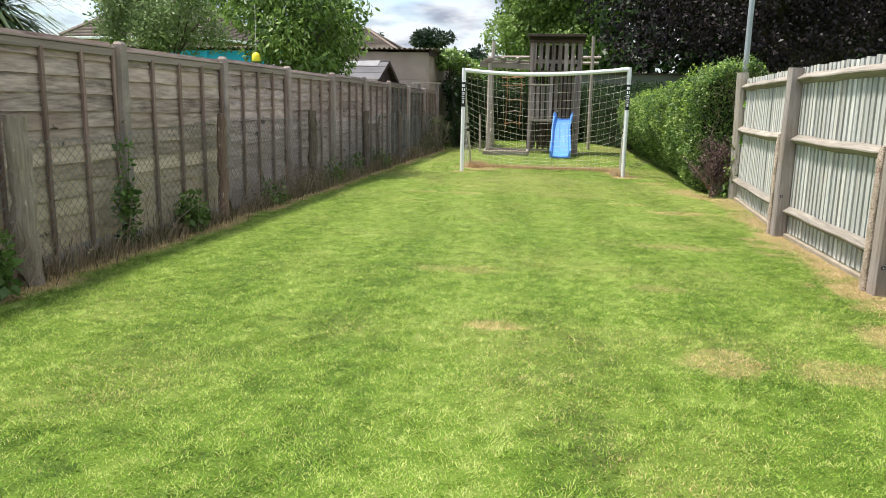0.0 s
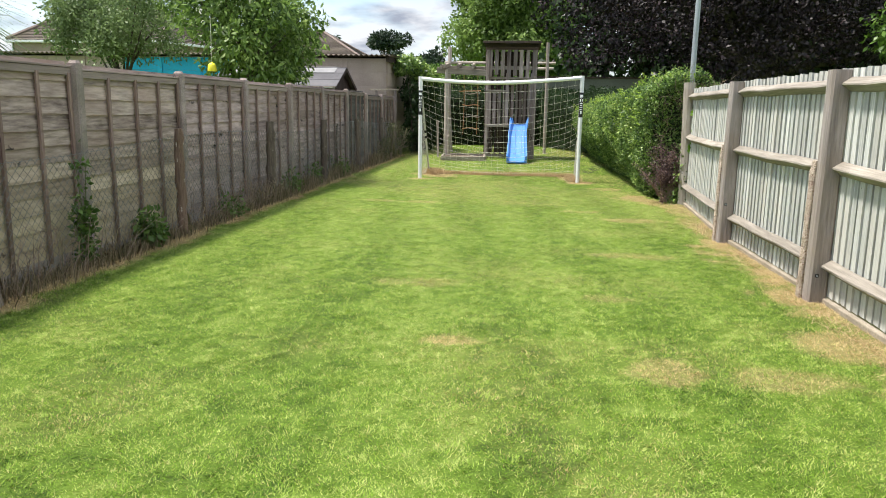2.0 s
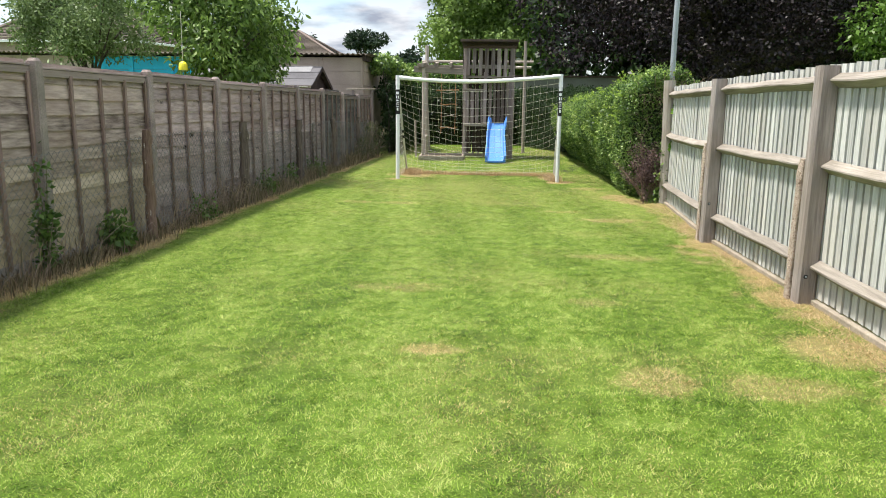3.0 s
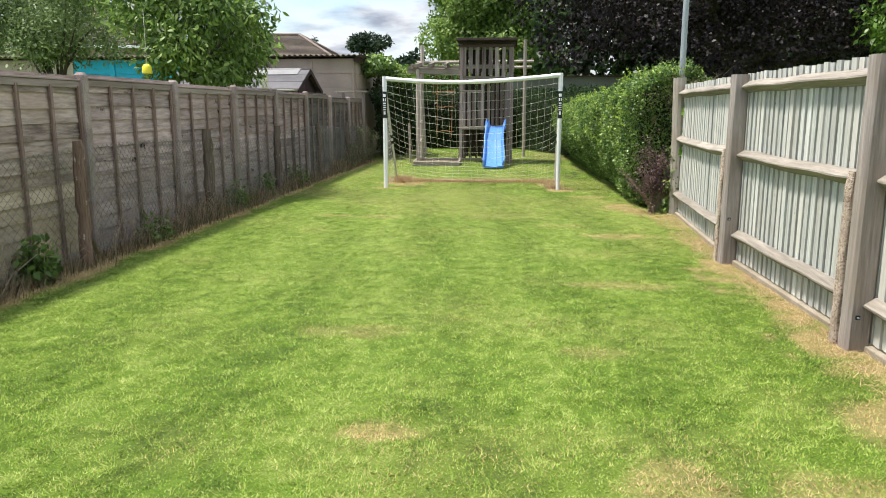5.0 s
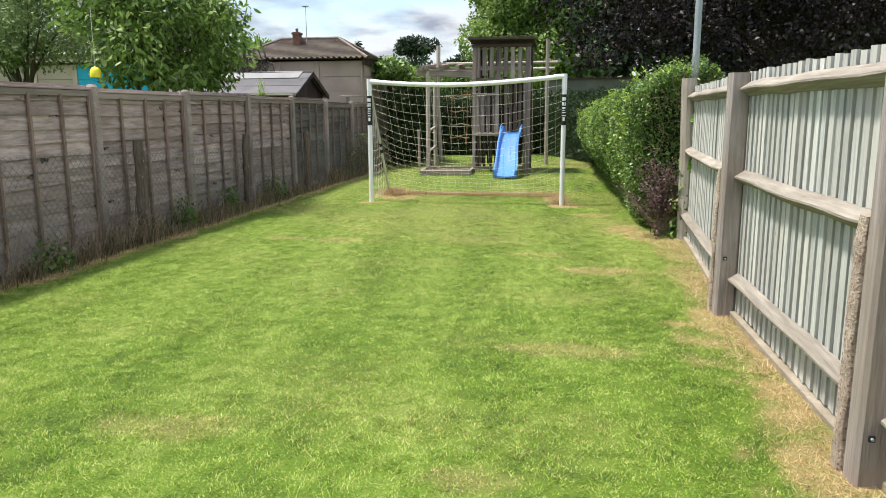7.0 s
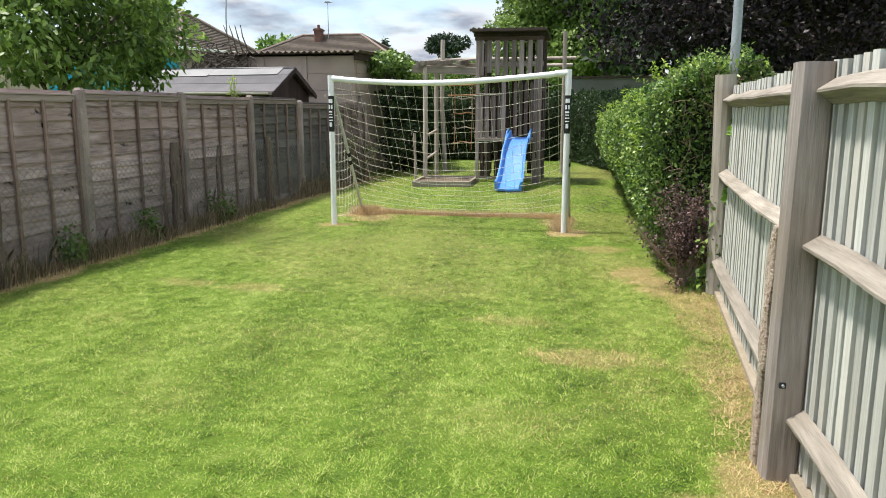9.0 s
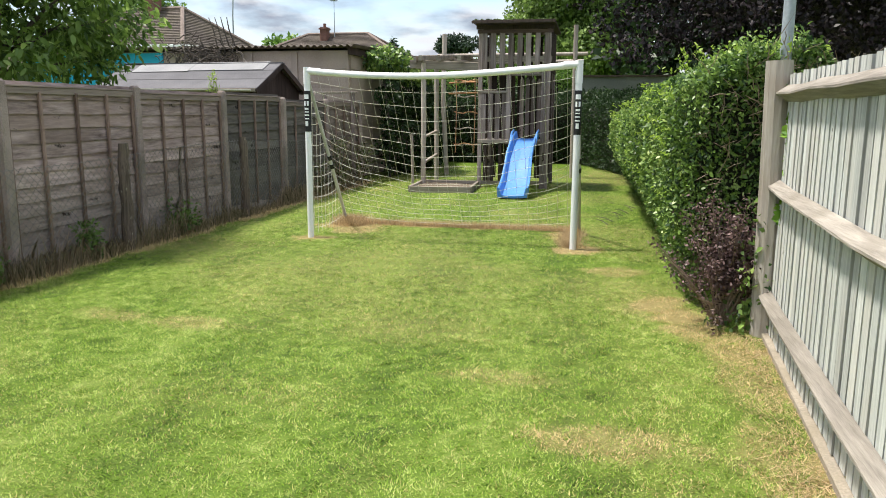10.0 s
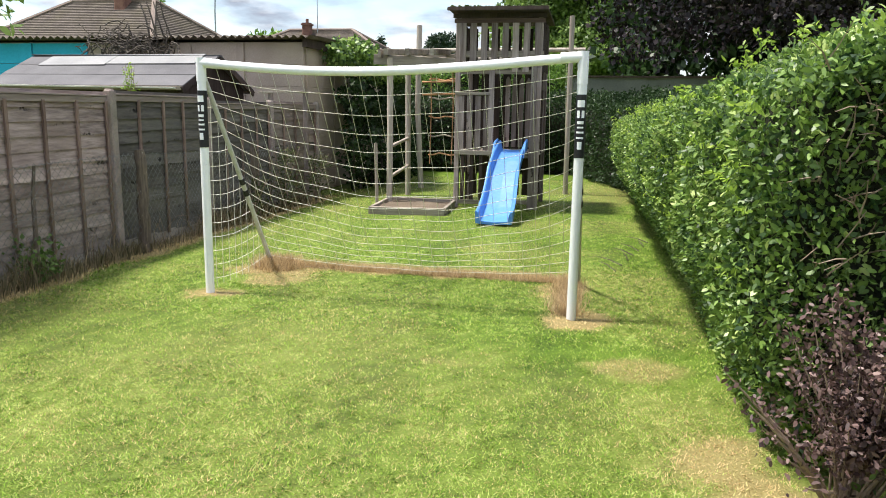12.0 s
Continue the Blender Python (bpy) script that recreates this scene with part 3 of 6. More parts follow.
make_ground()


def make_grass():
    rng = np.random.default_rng(5)
    P = []
    for y0, y1, dens in ((1.6, 5.0, 21000), (5.0, 9.0, 18000), (9.0, 13.0, 15000), (13.0, 17.0, 6500), (17.0, 22.0, 3000), (22.0, 27.0, 1500)):
        n = int(dens * (y1 - y0) * 6.2)
        P.append(np.stack([rng.uniform(-3.45, 2.75, n), rng.uniform(y0, y1, n)], -1))
    P = np.concatenate(P)
    x, y = P.T
    dry = dryness(x, y)
    edge = np.where(y < 11.8, 2.42 + np.clip((y - 8.4) * 0.05, 0, 0.2), 2.3)
    bare = (dry > 0.8) & (vnoise(x + 20, y + 20, 2.2, 31) > 0.45)
    pit = (x > -1.95) & (x < -0.8) & (y > 19.7) & (y < 21.2)
    keep = (x < edge) & ~pit & (rng.random(len(x)) < np.where(bare, 0.4, np.where(dry > 0.7, 0.6, 1.0)))
    x, y, dry = x[keep], y[keep], dry[keep]
    n = len(x)
    tone = tonality(x, y)
    clump = 0.55 * vnoise(x + 20, y + 20, 14, 33) + 0.45 * vnoise(x + 20, y + 20, 34, 34)
    h = rng.uniform(0.007, 0.015, n) * (0.4 + 1.1 * clump) * np.where(y > 13, 1.15, 1)
    fringe = np.clip((-3.0 - x) / 0.3, 0, 1)
    h *= 1 + 1.5 * fringe * rng.random(n)
    a = rng.uniform(0, 2 * math.pi, n)
    comb = vnoise(x + 70, y + 70, 9.0, 35) * 6.28
    lean = rng.uniform(0.5, 2.3, n) * h
    stray = rng.random(n) < 0.03
    h = np.where(stray, h * 1.05 + 0.001, h)
    lean = np.where(stray, lean * 1.7, lean)
    w = rng.uniform(0.0015, 0.0032, n) * np.where(y > 9, 1.35, 1) * np.where(y > 14, 1.6, 1)
    z = 0.018 * (vnoise(x + 30, y + 30, 1.1, 21) - 0.5) + 0.01 * (vnoise(x + 30, y + 30, 5, 22) - 0.5) - 0.003
    a = np.where(rng.random(n) < 0.45, comb * 2 + rng.normal(0, 0.5, n), a)
    dx, dy = -np.sin(a), np.cos(a)
    tx, ty = x + lean * np.cos(a), y + lean * np.sin(a)
    V = np.empty((n, 3, 3))
    V[:, 0] = np.stack([x - dx * w, y - dy * w, z], -1)
    V[:, 1] = np.stack([x + dx * w, y + dy * w, z], -1)
    V[:, 2] = np.stack([tx, ty, z + h], -1)
    me = fast_mesh("grass", V.reshape(-1, 3), np.arange(3 * n).reshape(n, 3))
    attribute(me, "dry", np.repeat(dry, 3)); attribute(me, "tone", np.repeat(tone, 3))
    tagged(link_mesh("grass", me, BLADE), "short mown green lawn grass, yellowed in patches", "grass", kind="stuff")


make_grass()

# ---- panel fence with concrete posts ----
FX = -3.6
POSTS_Y = [0.48 + 1.94 * i for i in range(12)]
FENCE = thing("wall_west", "weathered grey larch-lap panel fence with concrete posts", "fence", kind="structure")


def make_panel_meshes(seed, wood, rough=0.0):
    rng = random.Random(seed)
    slats = []
    for k in range(12):
        bm = bmesh.new()
        z0 = 0.10 + k * 0.132
        n = 12
        rows = []
        ph = rng.uniform(0, 6)
        for i in range(n + 1):
            y = -0.92 + 1.84 * i / n
            wob = 0.004 * math.sin(ph + i * 0.55) + rng.uniform(-0.0025, 0.0025)
            xa, xb = 0.014 + 0.004 * math.sin(ph * 3 + i * 0.7) + rough * rng.uniform(-0.006, 0.012), -0.006
            rows.append([bm.verts.new((xa + 0.006, y, z0 + wob)), bm.verts.new((xb + 0.006, y, z0 + 0.16)),
                         bm.verts.new((xb - 0.004, y, z0 + 0.16)), bm.verts.new((xa - 0.004, y, z0 + wob))])
        for a, b in zip(rows, rows[1:]):
            for j in range(4):
                bm.faces.new((a[j], a[(j + 1) % 4], b[(j + 1) % 4], b[j]))
        bm.faces.new(rows[0]), bm.faces.new(rows[-1][::-1])
        me = bpy.data.meshes.new("slat"); bmesh.ops.recalc_face_normals(bm, faces=bm.faces); bm.to_mesh(me); bm.free()
        me.materials.append(wood)
        slats.append(me)
    bats = []
    for yy in (-0.9, -0.47, 0.02, 0.46, 0.9):
        bm = bmesh.new()
        y = yy + rng.uniform(-0.02, 0.02) * (abs(yy) < 0.8)
        bar(bm, (0.038, y, 0.08), (0.038, y, 1.62), 0.036, 0.024, up=(1, 0, 0))
        me = bpy.data.meshes.new("batten"); bm.to_mesh(me); bm.free(); me.materials.append(BATTEN_WOOD)
        bats.append(me)
    bm = bmesh.new()
    bar(bm, (0.012, -0.925, 1.672), (0.012, 0.925, 1.672), 0.075, 0.016)
    bar(bm, (0.03, -0.925, 1.632), (0.03, 0.925, 1.632), 0.02, 0.06)
    cap = bpy.data.meshes.new("cap"); bm.to_mesh(cap); bm.free(); cap.materials.append(RAIL_GREY)
    bm = bmesh.new()
    block(bm, -0.02, 0.02, -0.92, 0.92, -0.03, 0.12)
    foot = bpy.data.meshes.new("gravel_board"); bm.to_mesh(foot); bm.free(); foot.materials.append(KERB)
    return slats, bats, cap, foot



PANELS = ([make_panel_meshes(s, PANEL_WOOD) for s in (1, 2, 3)] + [make_panel_meshes(s, PANEL_GREEN) for s in (4, 5)]
          + [make_panel_meshes(s, PANEL_DARK, 1.0) for s in (6, 7)] + [make_panel_meshes(8, PANEL_BROWN, 0.6)])
for i, (ya, yb) in enumerate(zip(POSTS_Y, POSTS_Y[1:])):
    slats, bats, cap, foot = PANELS[3 + i % 2] if i < 4 else PANELS[(i * 2) % 3] if i < 8 else PANELS[5 + (i - 8) % 3]
    e = new("fence_panel"); e.parent = FENCE
    drop = -0.02 * (i % 2) - (0.05 if i > 8 else 0)
    e.location = (FX - 0.01 * (i % 3), (ya + yb) / 2, drop)
    for nm, ms in (("slat", slats), ("batten", bats)):
        for me in ms:
            new(nm, me).parent = e
    new("cap", cap).parent = e
    new("gravel_board", foot).parent = e
for i, y in enumerate(POSTS_Y):
    bm = bmesh.new()
    top = 1.70 - (0.05 if i > 8 else 0)
    lean = 0.012 * math.sin(i * 2.3)
    bar(bm, (0, 0, -0.2), (0.0, lean, top), 0.095, 0.1, up=(1, 0, 0), bevel=0.012)
    bar(bm, (0, lean, top), (0, lean, top + 0.025), 0.085, 0.085, up=(1, 0, 0), taper=0.7, bevel=0.01)
    p = part("fence_post", bm, POST_CONCRETE, FENCE)
    p.location = (FX + 0.03, y - (0.05 if i == 0 else 0), 0)
TRELLIS = thing("garden_frame", "pale weathered plank nailed across two short posts by the fence", "frame", at=(-3.5, 20.6, 0))
bm = bmesh.new()
bar(bm, (-0.45, -0.3, 1.80), (0.2, 0.25, 1.82), 0.1, 0.035)
part("plank", bm, TIMBER_X, TRELLIS)
for x, y in ((-0.3, -0.17), (0.14, 0.2)):
    bm = bmesh.new(); bar(bm, (x, y, -0.1), (x, y, 1.8), 0.07, 0.07)
    part("post", bm, TIMBER, TRELLIS)

# ---- chain-link fence in front of the panels ----
CX = -3.42
LINK = thing("wire_fence", "rusty sagging chain-link wire fence on old rotten posts", "fence", at=(CX, 0, 0))


def make_chainlink():
    pitch, H, y0, y1 = 0.085, 1.02, 1.0, 20.5
    r = 0.002
    V, F = [], []

    def seg(p, q):
        p, q = np.array(p), np.array(q)
        k = len(V)
        d = q - p; d /= np.linalg.norm(d)
        s = np.array([1.0, 0, 0]); u = np.cross(d, s)
        for o in (p, q):
            for a in (0, 2.094, 4.189):
                V.append(o + r * (s * math.cos(a) + u * math.sin(a)))
        for j in range(3):
            F.append((k + j, k + (j + 1) % 3, k + 3 + (j + 1) % 3, k + 3 + j))

    def surf(y, z):
        return (0.03 * math.sin(y * 1.7) * math.sin(z * 3) + 0.015 * math.sin(y * 5.1 + z * 4), y, z * (0.97 + 0.05 * math.sin(y * 0.9)) + 0.03)

    n = int((y1 - y0) / pitch)
    steps = 5
    for i in range(-12, n):
        for sgn in (1, -1):
            a = y0 + i * pitch if sgn == 1 else y0 + i * pitch + H
            for s in range(steps):
                ya, yb = a + sgn * H * s / steps, a + sgn * H * (s + 1) / steps
                if min(ya, yb) > y0 and max(ya, yb) < y1:
                    seg(surf(ya, H * s / steps), surf(yb, H * (s + 1) / steps))
    for zz in (0.08, 0.55, 1.0):
        for k in range(int((y1 - y0) / 0.3)):
            seg(surf(y0 + k * 0.3, zz), surf(y0 + k * 0.3 + 0.3, zz))
    me = fast_mesh("wire_mesh", V, F)
    tagged(link_mesh("wire_mesh", me, WIRE, LINK), kind="stuff")


make_chainlink()
for y, w, h in ((1.9, 0.1, 1.12), (4.8, 0.13, 1.13), (7.78, 0.085, 1.12), (10.66, 0.11, 1.14), (13.52, 0.1, 1.12), (16.2, 0.1, 1.1), (18.9, 0.09, 1.1)):
    bm = bmesh.new()
    pts = [(0.008 * math.sin(k * 1.9 + y), 0.01 * math.sin(k + y), -0.2 + (h + 0.2) * k / 14) for k in range(15)]
    tube(bm, pts, [w * (0.68 - 0.009 * k + 0.05 * math.sin(k * 2.7 + y * 3)) * (0.9 if k == 14 else 1) for k in range(15)], 11)
    o = part("stub_post", bm, STUB_RED if y == 7.78 else STUB_PALE if y < 5 else STUB_WOOD, LINK, "short rotten timber post with flaking bark", smooth=True)
    o.location = (0.03, y, 0)

STICK = thing("fallen_stake", "thin dark old stake leaning on the wire fence", "stake", at=(-3.44, 14.64, 0))
bm = bmesh.new()
tube(bm, [(0, -0.03, -0.05), (0.01, 0.0, 0.4), (-0.01, 0.03, 0.75), (0.0, 0.06, 1.03)], [0.024, 0.022, 0.019, 0.014], 7)
part("stake", bm, STUB_WOOD, STICK)

# ---- board fence ----
R_FENCE = thing("wall_east", "close-boarded pale green-grey fence with weathered rails and posts", "fence", kind="structure")


def board_x(y):
    return float(np.interp(y, [-2, 5.9, 8.42, 11.75], [2.56, 2.49, 2.45, 2.63]))


def rail_dir(y0, y1, z, sag=0.0):
    """A three-sided rail, its long face against the boards."""
    bm = bmesh.new()
    rings = []
    for k in range(7):
        y = y0 + (y1 - y0) * k / 6
        x = board_x(y) - 0.004
        zz = z - sag * math.sin(math.pi * k / 6) + 0.006 * math.sin(k * 2.1 + z * 9 + y)
        x += 0.002 * math.sin(k * 1.3)
        rings.append([bm.verts.new((x, y, zz + 0.05)), bm.verts.new((x - 0.066, y, zz + 0.005)), bm.verts.new((x - 0.067, y, zz - 0.006)), bm.verts.new((x, y, zz - 0.052))])
    for a, b in zip(rings, rings[1:]):
        for j in range(4):
            bm.faces.new((a[j], b[j], b[(j + 1) % 4], a[(j + 1) % 4]))
    bm.faces.new(rings[0][::-1]), bm.faces.new(rings[-1])
    return bm


R_POSTS = [0.9, 3.4, 5.92, 8.42, 11.72]
for ya, yb in zip([-1.6] + R_POSTS, R_POSTS):
    for z, s in ((1.585, 0.0), (0.995, 0.014), (0.275, 0.004)):
        part("rail", rail_dir(ya + 0.05, yb - 0.05, z, s), RAIL_WOOD, R_FENCE)
    bm = bmesh.new()
    xa, xb = board_x(ya), board_x(yb)
    bar(bm, (xa - 0.012, ya + 0.06, -0.03), (xb - 0.012, yb - 0.06, -0.03), 0.05, 0.14)
    part("gravel_board", bm, KERB_PALE, R_FENCE, "sandy concrete gravel board")
for i, y in enumerate(R_POSTS[:-1]):
    bm = bmesh.new()
    x = board_x(y) - 0.075
    bar(bm, (x, y, -0.2), (x + 0.012, y - 0.005, 1.69), 0.125, 0.135, up=(1, 0, 0), bevel=0.016)
    part("fence_post", bm, POST_WOOD, R_FENCE, "square weathered grey timber post")
    bm = bmesh.new()
    rings = []
    for k in range(13):
        z = -0.2 + 1.24 * k / 12
        c = 0.004 * math.sin(k * 2.1 + y), 0.004 * math.sin(k * 1.7 + 2 * y)
        hw, hd = (0.040, 0.047) if k < 12 else (0.034, 0.036)
        cx = x - 0.035 + 0.012 * k / 12
        rings.append([bm.verts.new((cx + a * hd + c[0] * b, y + 0.113 + b * hw + c[1] * a, z)) for a, b in
                      ((-1, -0.8), (-0.8, -1), (0.8, -1), (1, -0.8), (1, 0.8), (0.8, 1), (-0.8, 1), (-1, 0.8))])
    for ra, rb in zip(rings, rings[1:]):
        for k in range(8):
            bm.faces.new((ra[k], ra[(k + 1) % 8], rb[(k + 1) % 8], rb[k]))
    bm.faces.new(rings[0][::-1]), bm.faces.new(rings[-1])
    spur = part("concrete_spur", bm, SPUR, R_FENCE, "rough pebbled concrete repair spur bolted to a post")
    for z in ((0.21,) if y < 6 else (0.42,)):
        bm = bmesh.new()
        bar(bm, (x - 0.02, y - 0.0725, z), (x - 0.02, y - 0.0685, z), 0.026, 0.026, up=(0, 0, 1))
        part("washer", bm, BLACK, spur)
        bm = bmesh.new()
        tube(bm, [(x - 0.02, y - 0.083, z), (x - 0.02, y - 0.070, z)], 0.006, 6)
        part("bolt", bm, STEEL, spur, "galvanised bolt head")
bm = bmesh.new()
tube(bm, [(2.62, 11.72, -0.2), (2.60, 11.72, 1.0), (2.575, 11.7, 1.79)], [0.09, 0.086, 0.083], 12)
part("fence_post", bm, END_POST, R_FENCE, "round-edged end post with ivy on it")


def make_hedges():
    rng = np.random.default_rng(8)

    def hedge(name, label, line, width, height, dens, size, mat, seed, bulge=0.0, skip_back=False, far_drop=0.0, undercut=0.0):
        """A clipped hedge along a line of (x, y): dark inside, leaves all over."""
        e = thing(name, label, "hedge", at=(line[0][0], line[0][1], 0))
        base = np.array([line[0][0], line[0][1], 0.0])
        ln = np.array(line, float)
        seg = np.linalg.norm(np.diff(ln, axis=0), axis=1)
        cum = np.concatenate([[0], np.cumsum(seg)])
        L = cum[-1]

        def place(s, u, v):
            """s along, u across -1..1, v up 0..1; rounded shoulders and ends, lumpy."""
            s = np.asarray(s, float)
            cx, cy = np.interp(s, cum, ln[:, 0]), np.interp(s, cum, ln[:, 1])
            i = np.clip(np.searchsorted(cum, s, side="right") - 1, 0, len(seg) - 1)
            t = np.diff(ln, axis=0)[i] / seg[i][:, None]
            nx, ny = t[:, 1], -t[:, 0]
            lump = 1 + 0.10 * (vnoise(s + 30 + u * 3, v * 3 + 30, 1.3, seed) - 0.5) * 2 + 0.17 * (vnoise(s + 30 + u * 3, v * 3 + 30, 3.5, seed + 1) - 0.5)
            taper_v = np.where(v > 0.72, np.sqrt(np.clip(1 - ((v - 0.72) / 0.30) ** 2 * 0.75, 0, 1)), 1) * (0.97 + 0.03 * np.clip(v / 0.35, 0, 1))
            end = np.minimum(s, L - s)
            round_end = np.sqrt(np.clip(1 - (1 - np.clip(end / 0.45, 0, 1)) ** 2 * 0.55, 0, 1))
            half = width / 2 * lump * taper_v * round_end + bulge * (0.35 + 0.65 * np.clip(v / 0.4, 0, 1)) * np.clip((1 - v) / 0.25, 0, 1) ** 0.6 * (u < 0)
            half = half - undercut * np.clip(s / 3.0, 0.35, 1) * np.clip(1 - v / 0.55, 0, 1) * (u < 0)
            z = v * (height - far_drop * np.clip((s - 1.2) / 4.0, 0, 1)) * (0.95 + 0.09 * vnoise(s + 12, u + 12, 1.1, seed + 2)) * (0.93 + 0.07 * round_end)
            z = z * (1 - 0.10 * np.abs(u) ** 4 * (v > 0.9))
            return np.stack([cx + nx * u * half, cy + ny * u * half, z], -1)

        # solid core; the shade between the leaves is put into its near-black colour
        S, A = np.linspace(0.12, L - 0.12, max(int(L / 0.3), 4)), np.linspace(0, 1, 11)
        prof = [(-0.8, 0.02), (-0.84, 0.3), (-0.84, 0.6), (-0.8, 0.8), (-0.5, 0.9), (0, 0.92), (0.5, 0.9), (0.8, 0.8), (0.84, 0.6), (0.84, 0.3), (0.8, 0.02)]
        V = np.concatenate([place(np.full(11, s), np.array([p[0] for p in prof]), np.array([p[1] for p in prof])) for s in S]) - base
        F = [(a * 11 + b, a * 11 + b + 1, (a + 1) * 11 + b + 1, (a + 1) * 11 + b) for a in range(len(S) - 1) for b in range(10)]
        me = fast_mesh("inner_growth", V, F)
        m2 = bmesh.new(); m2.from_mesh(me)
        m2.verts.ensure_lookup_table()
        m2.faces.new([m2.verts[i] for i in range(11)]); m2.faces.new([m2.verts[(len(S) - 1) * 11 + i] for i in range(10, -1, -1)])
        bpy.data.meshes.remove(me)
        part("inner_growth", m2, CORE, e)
        # leaves over both sides, the top and the ends
        pts, outs = [], []
        n_side, n_top, n_end = int(L * height * dens), int(L * width * dens), int(width * height * dens * 1.3)
        for side in (-1, 1):
            k = n_side if not (skip_back and side == 1) else n_side // 4
            s, v = rng.uniform(0, L, k), rng.uniform(0.03, 1, k)
            u = side * (1 - 0.22 * rng.random(k) ** 1.5)
            pts.append(place(s, u, v)); q = place(s, u * 1.2, v); outs.append(unit(q - pts[-1] + np.array([0, 0, 0.12]) * (v > 0.8)[:, None]))
        s, u = rng.uniform(0, L, n_top), rng.uniform(-1, 1, n_top)
        pts.append(place(s, u, 1 - 0.1 * rng.random(n_top))); outs.append(np.tile([[0, 0, 1.0]], (n_top, 1)))
        for a in (0, 1):
            u, v = rng.uniform(-1, 1, n_end), rng.uniform(0.03, 1, n_end)
            dd = 0.22 * rng.random(n_end)
            s = dd if a == 0 else L - dd
            pts.append(place(s, u, v))
            t = (ln[0] - ln[1]) if a == 0 else (ln[-1] - ln[-2])
            outs.append(np.tile(unit(np.array([[t[0], t[1], 0.0]])), (n_end, 1)))
        # stray shoots on the top
        k = int(L * 38)
        s, u = rng.uniform(0, L, k), rng.uniform(-0.9, 0.9, k)
        p0 = place(s, u, np.ones(k))
        for j in range(6):
            pts.append(p0 + np.stack([rng.normal(0, 0.012, k), rng.normal(0, 0.012, k), 0.02 * j * rng.uniform(0.5, 1.3, k)], -1))
            outs.append(unit(rng.normal(size=(k, 3)) + np.array([0, 0, 0.8])))
        leaves("leaves", np.concatenate(pts) - base, np.concatenate(outs), size, mat, e, 0.52, 0.1, kind="stuff", rounded=seed == 41, spread=1.5)
        return e

    hedge("privet_hedge", "clipped bright green privet hedge beside the lawn", [(2.74, 12.25), (2.62, 15), (2.5, 18), (2.42, 21), (2.45, 24.2)], 1.3, 1.97, 3700, 0.041, HEDGE_LEAF, 41, 0.13, True, 0.3, 0.42)
    # farther stretch of privet, its shade carried by the darker leaf colour
    hedge("privet_hedge", "shaded dark green overgrown hedge at the end of the lawn", [(2.95, 23.2), (2.35, 25.5), (1.3, 28.6)], 1.5, 1.95, 900, 0.07, SHADED_LEAF, 51)
    hedge("boundary_hedge", "dark ivy-clad hedge closing the end of the garden", [(-6.5, 28.6), (-2, 28.8), (3.5, 29.0)], 1.4, 2.0, 600, 0.09, SHADED_LEAF, 61)
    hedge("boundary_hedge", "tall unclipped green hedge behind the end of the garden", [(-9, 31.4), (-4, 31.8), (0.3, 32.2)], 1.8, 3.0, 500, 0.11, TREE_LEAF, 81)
    # backing added low behind the fence; its leaf colour stands for shade
    hedge("boundary_hedge", "dark hedge added behind the board fence, coloured as the shade there", [(5.0, 13.0), (5.2, 22), (4.6, 30)], 1.6, 1.6, 350, 0.09, SHADED_LEAF, 71)


make_hedges()


def make_shoots():
    """Young lime-green sprigs standing out of the hedge."""
    rng = np.random.default_rng(63)
    e = thing("hedge_shoots", "fresh lime-green young shoots growing out of the hedge", "shoot", at=(2.4, 12.3, 0))
    base = np.array([2.4, 12.3, 0.0])
    pts, outs = [], []
    for k in range(230):
        y = 12.2 + 11 * rng.random() ** 1.4
        line = np.interp(y, [12.25, 15, 18, 21, 24.2], [2.74, 2.62, 2.5, 2.42, 2.45])
        top = 1.93 - 0.28 * min(max((y - 13.4) / 4, 0), 1)
        if k % 3:
            root, way = np.array([line + rng.uniform(-0.62, 0.3), y, top - 0.06]), np.array([rng.normal(0, 0.2), rng.normal(0, 0.2), 1.0])
        else:
            z = rng.uniform(0.85, top - 0.1)
            root, way = np.array([line - 0.76 + 0.25 * max(z - 1.5, 0), y, z]), np.array([-0.8, rng.normal(0, 0.3), rng.uniform(-0.1, 0.9)])
        way /= np.linalg.norm(way)
        ln = rng.uniform(0.03, 0.11)
        for j in range(10):
            pts.append(root + way * ln * j / 9)
            outs.append(rng.normal(size=3) * 0.8 + way)
    leaves("foliage", np.array(pts) - base, unit(np.array(outs)), 0.038, SHOOT_LEAF, e, 0.42, 0.15, kind="stuff", rounded=True)


make_shoots()
TW = thing("hedge_twigs", "bare brown twigs sticking out of the hedge end", "twig", at=(2.72, 12.3, 0))
rr = random.Random(77)
bm = bmesh.new()
for k in range(330):
    q = Vector((rr.uniform(-0.5, 0.45), rr.uniform(-0.1, 0.1), rr.uniform(0.9, 1.8)))
    if k > 110:
        q = Vector((rr.gauss(0.12, 0.2), rr.uniform(-0.12, 0.08), rr.gauss(1.55, 0.13)))
    dd = Vector((rr.uniform(-0.6, 0.6), rr.uniform(-0.9, -0.1), rr.uniform(-0.1, 0.9))).normalized() * rr.uniform(0.12, 0.26)
    tube(bm, [q, q + dd * 0.5 + Vector((0.01, 0, 0.01)), q + dd], [0.004, 0.003, 0.0015], 4)
tagged(part("bare_twig", bm, TWIG, TW), kind="stuff")

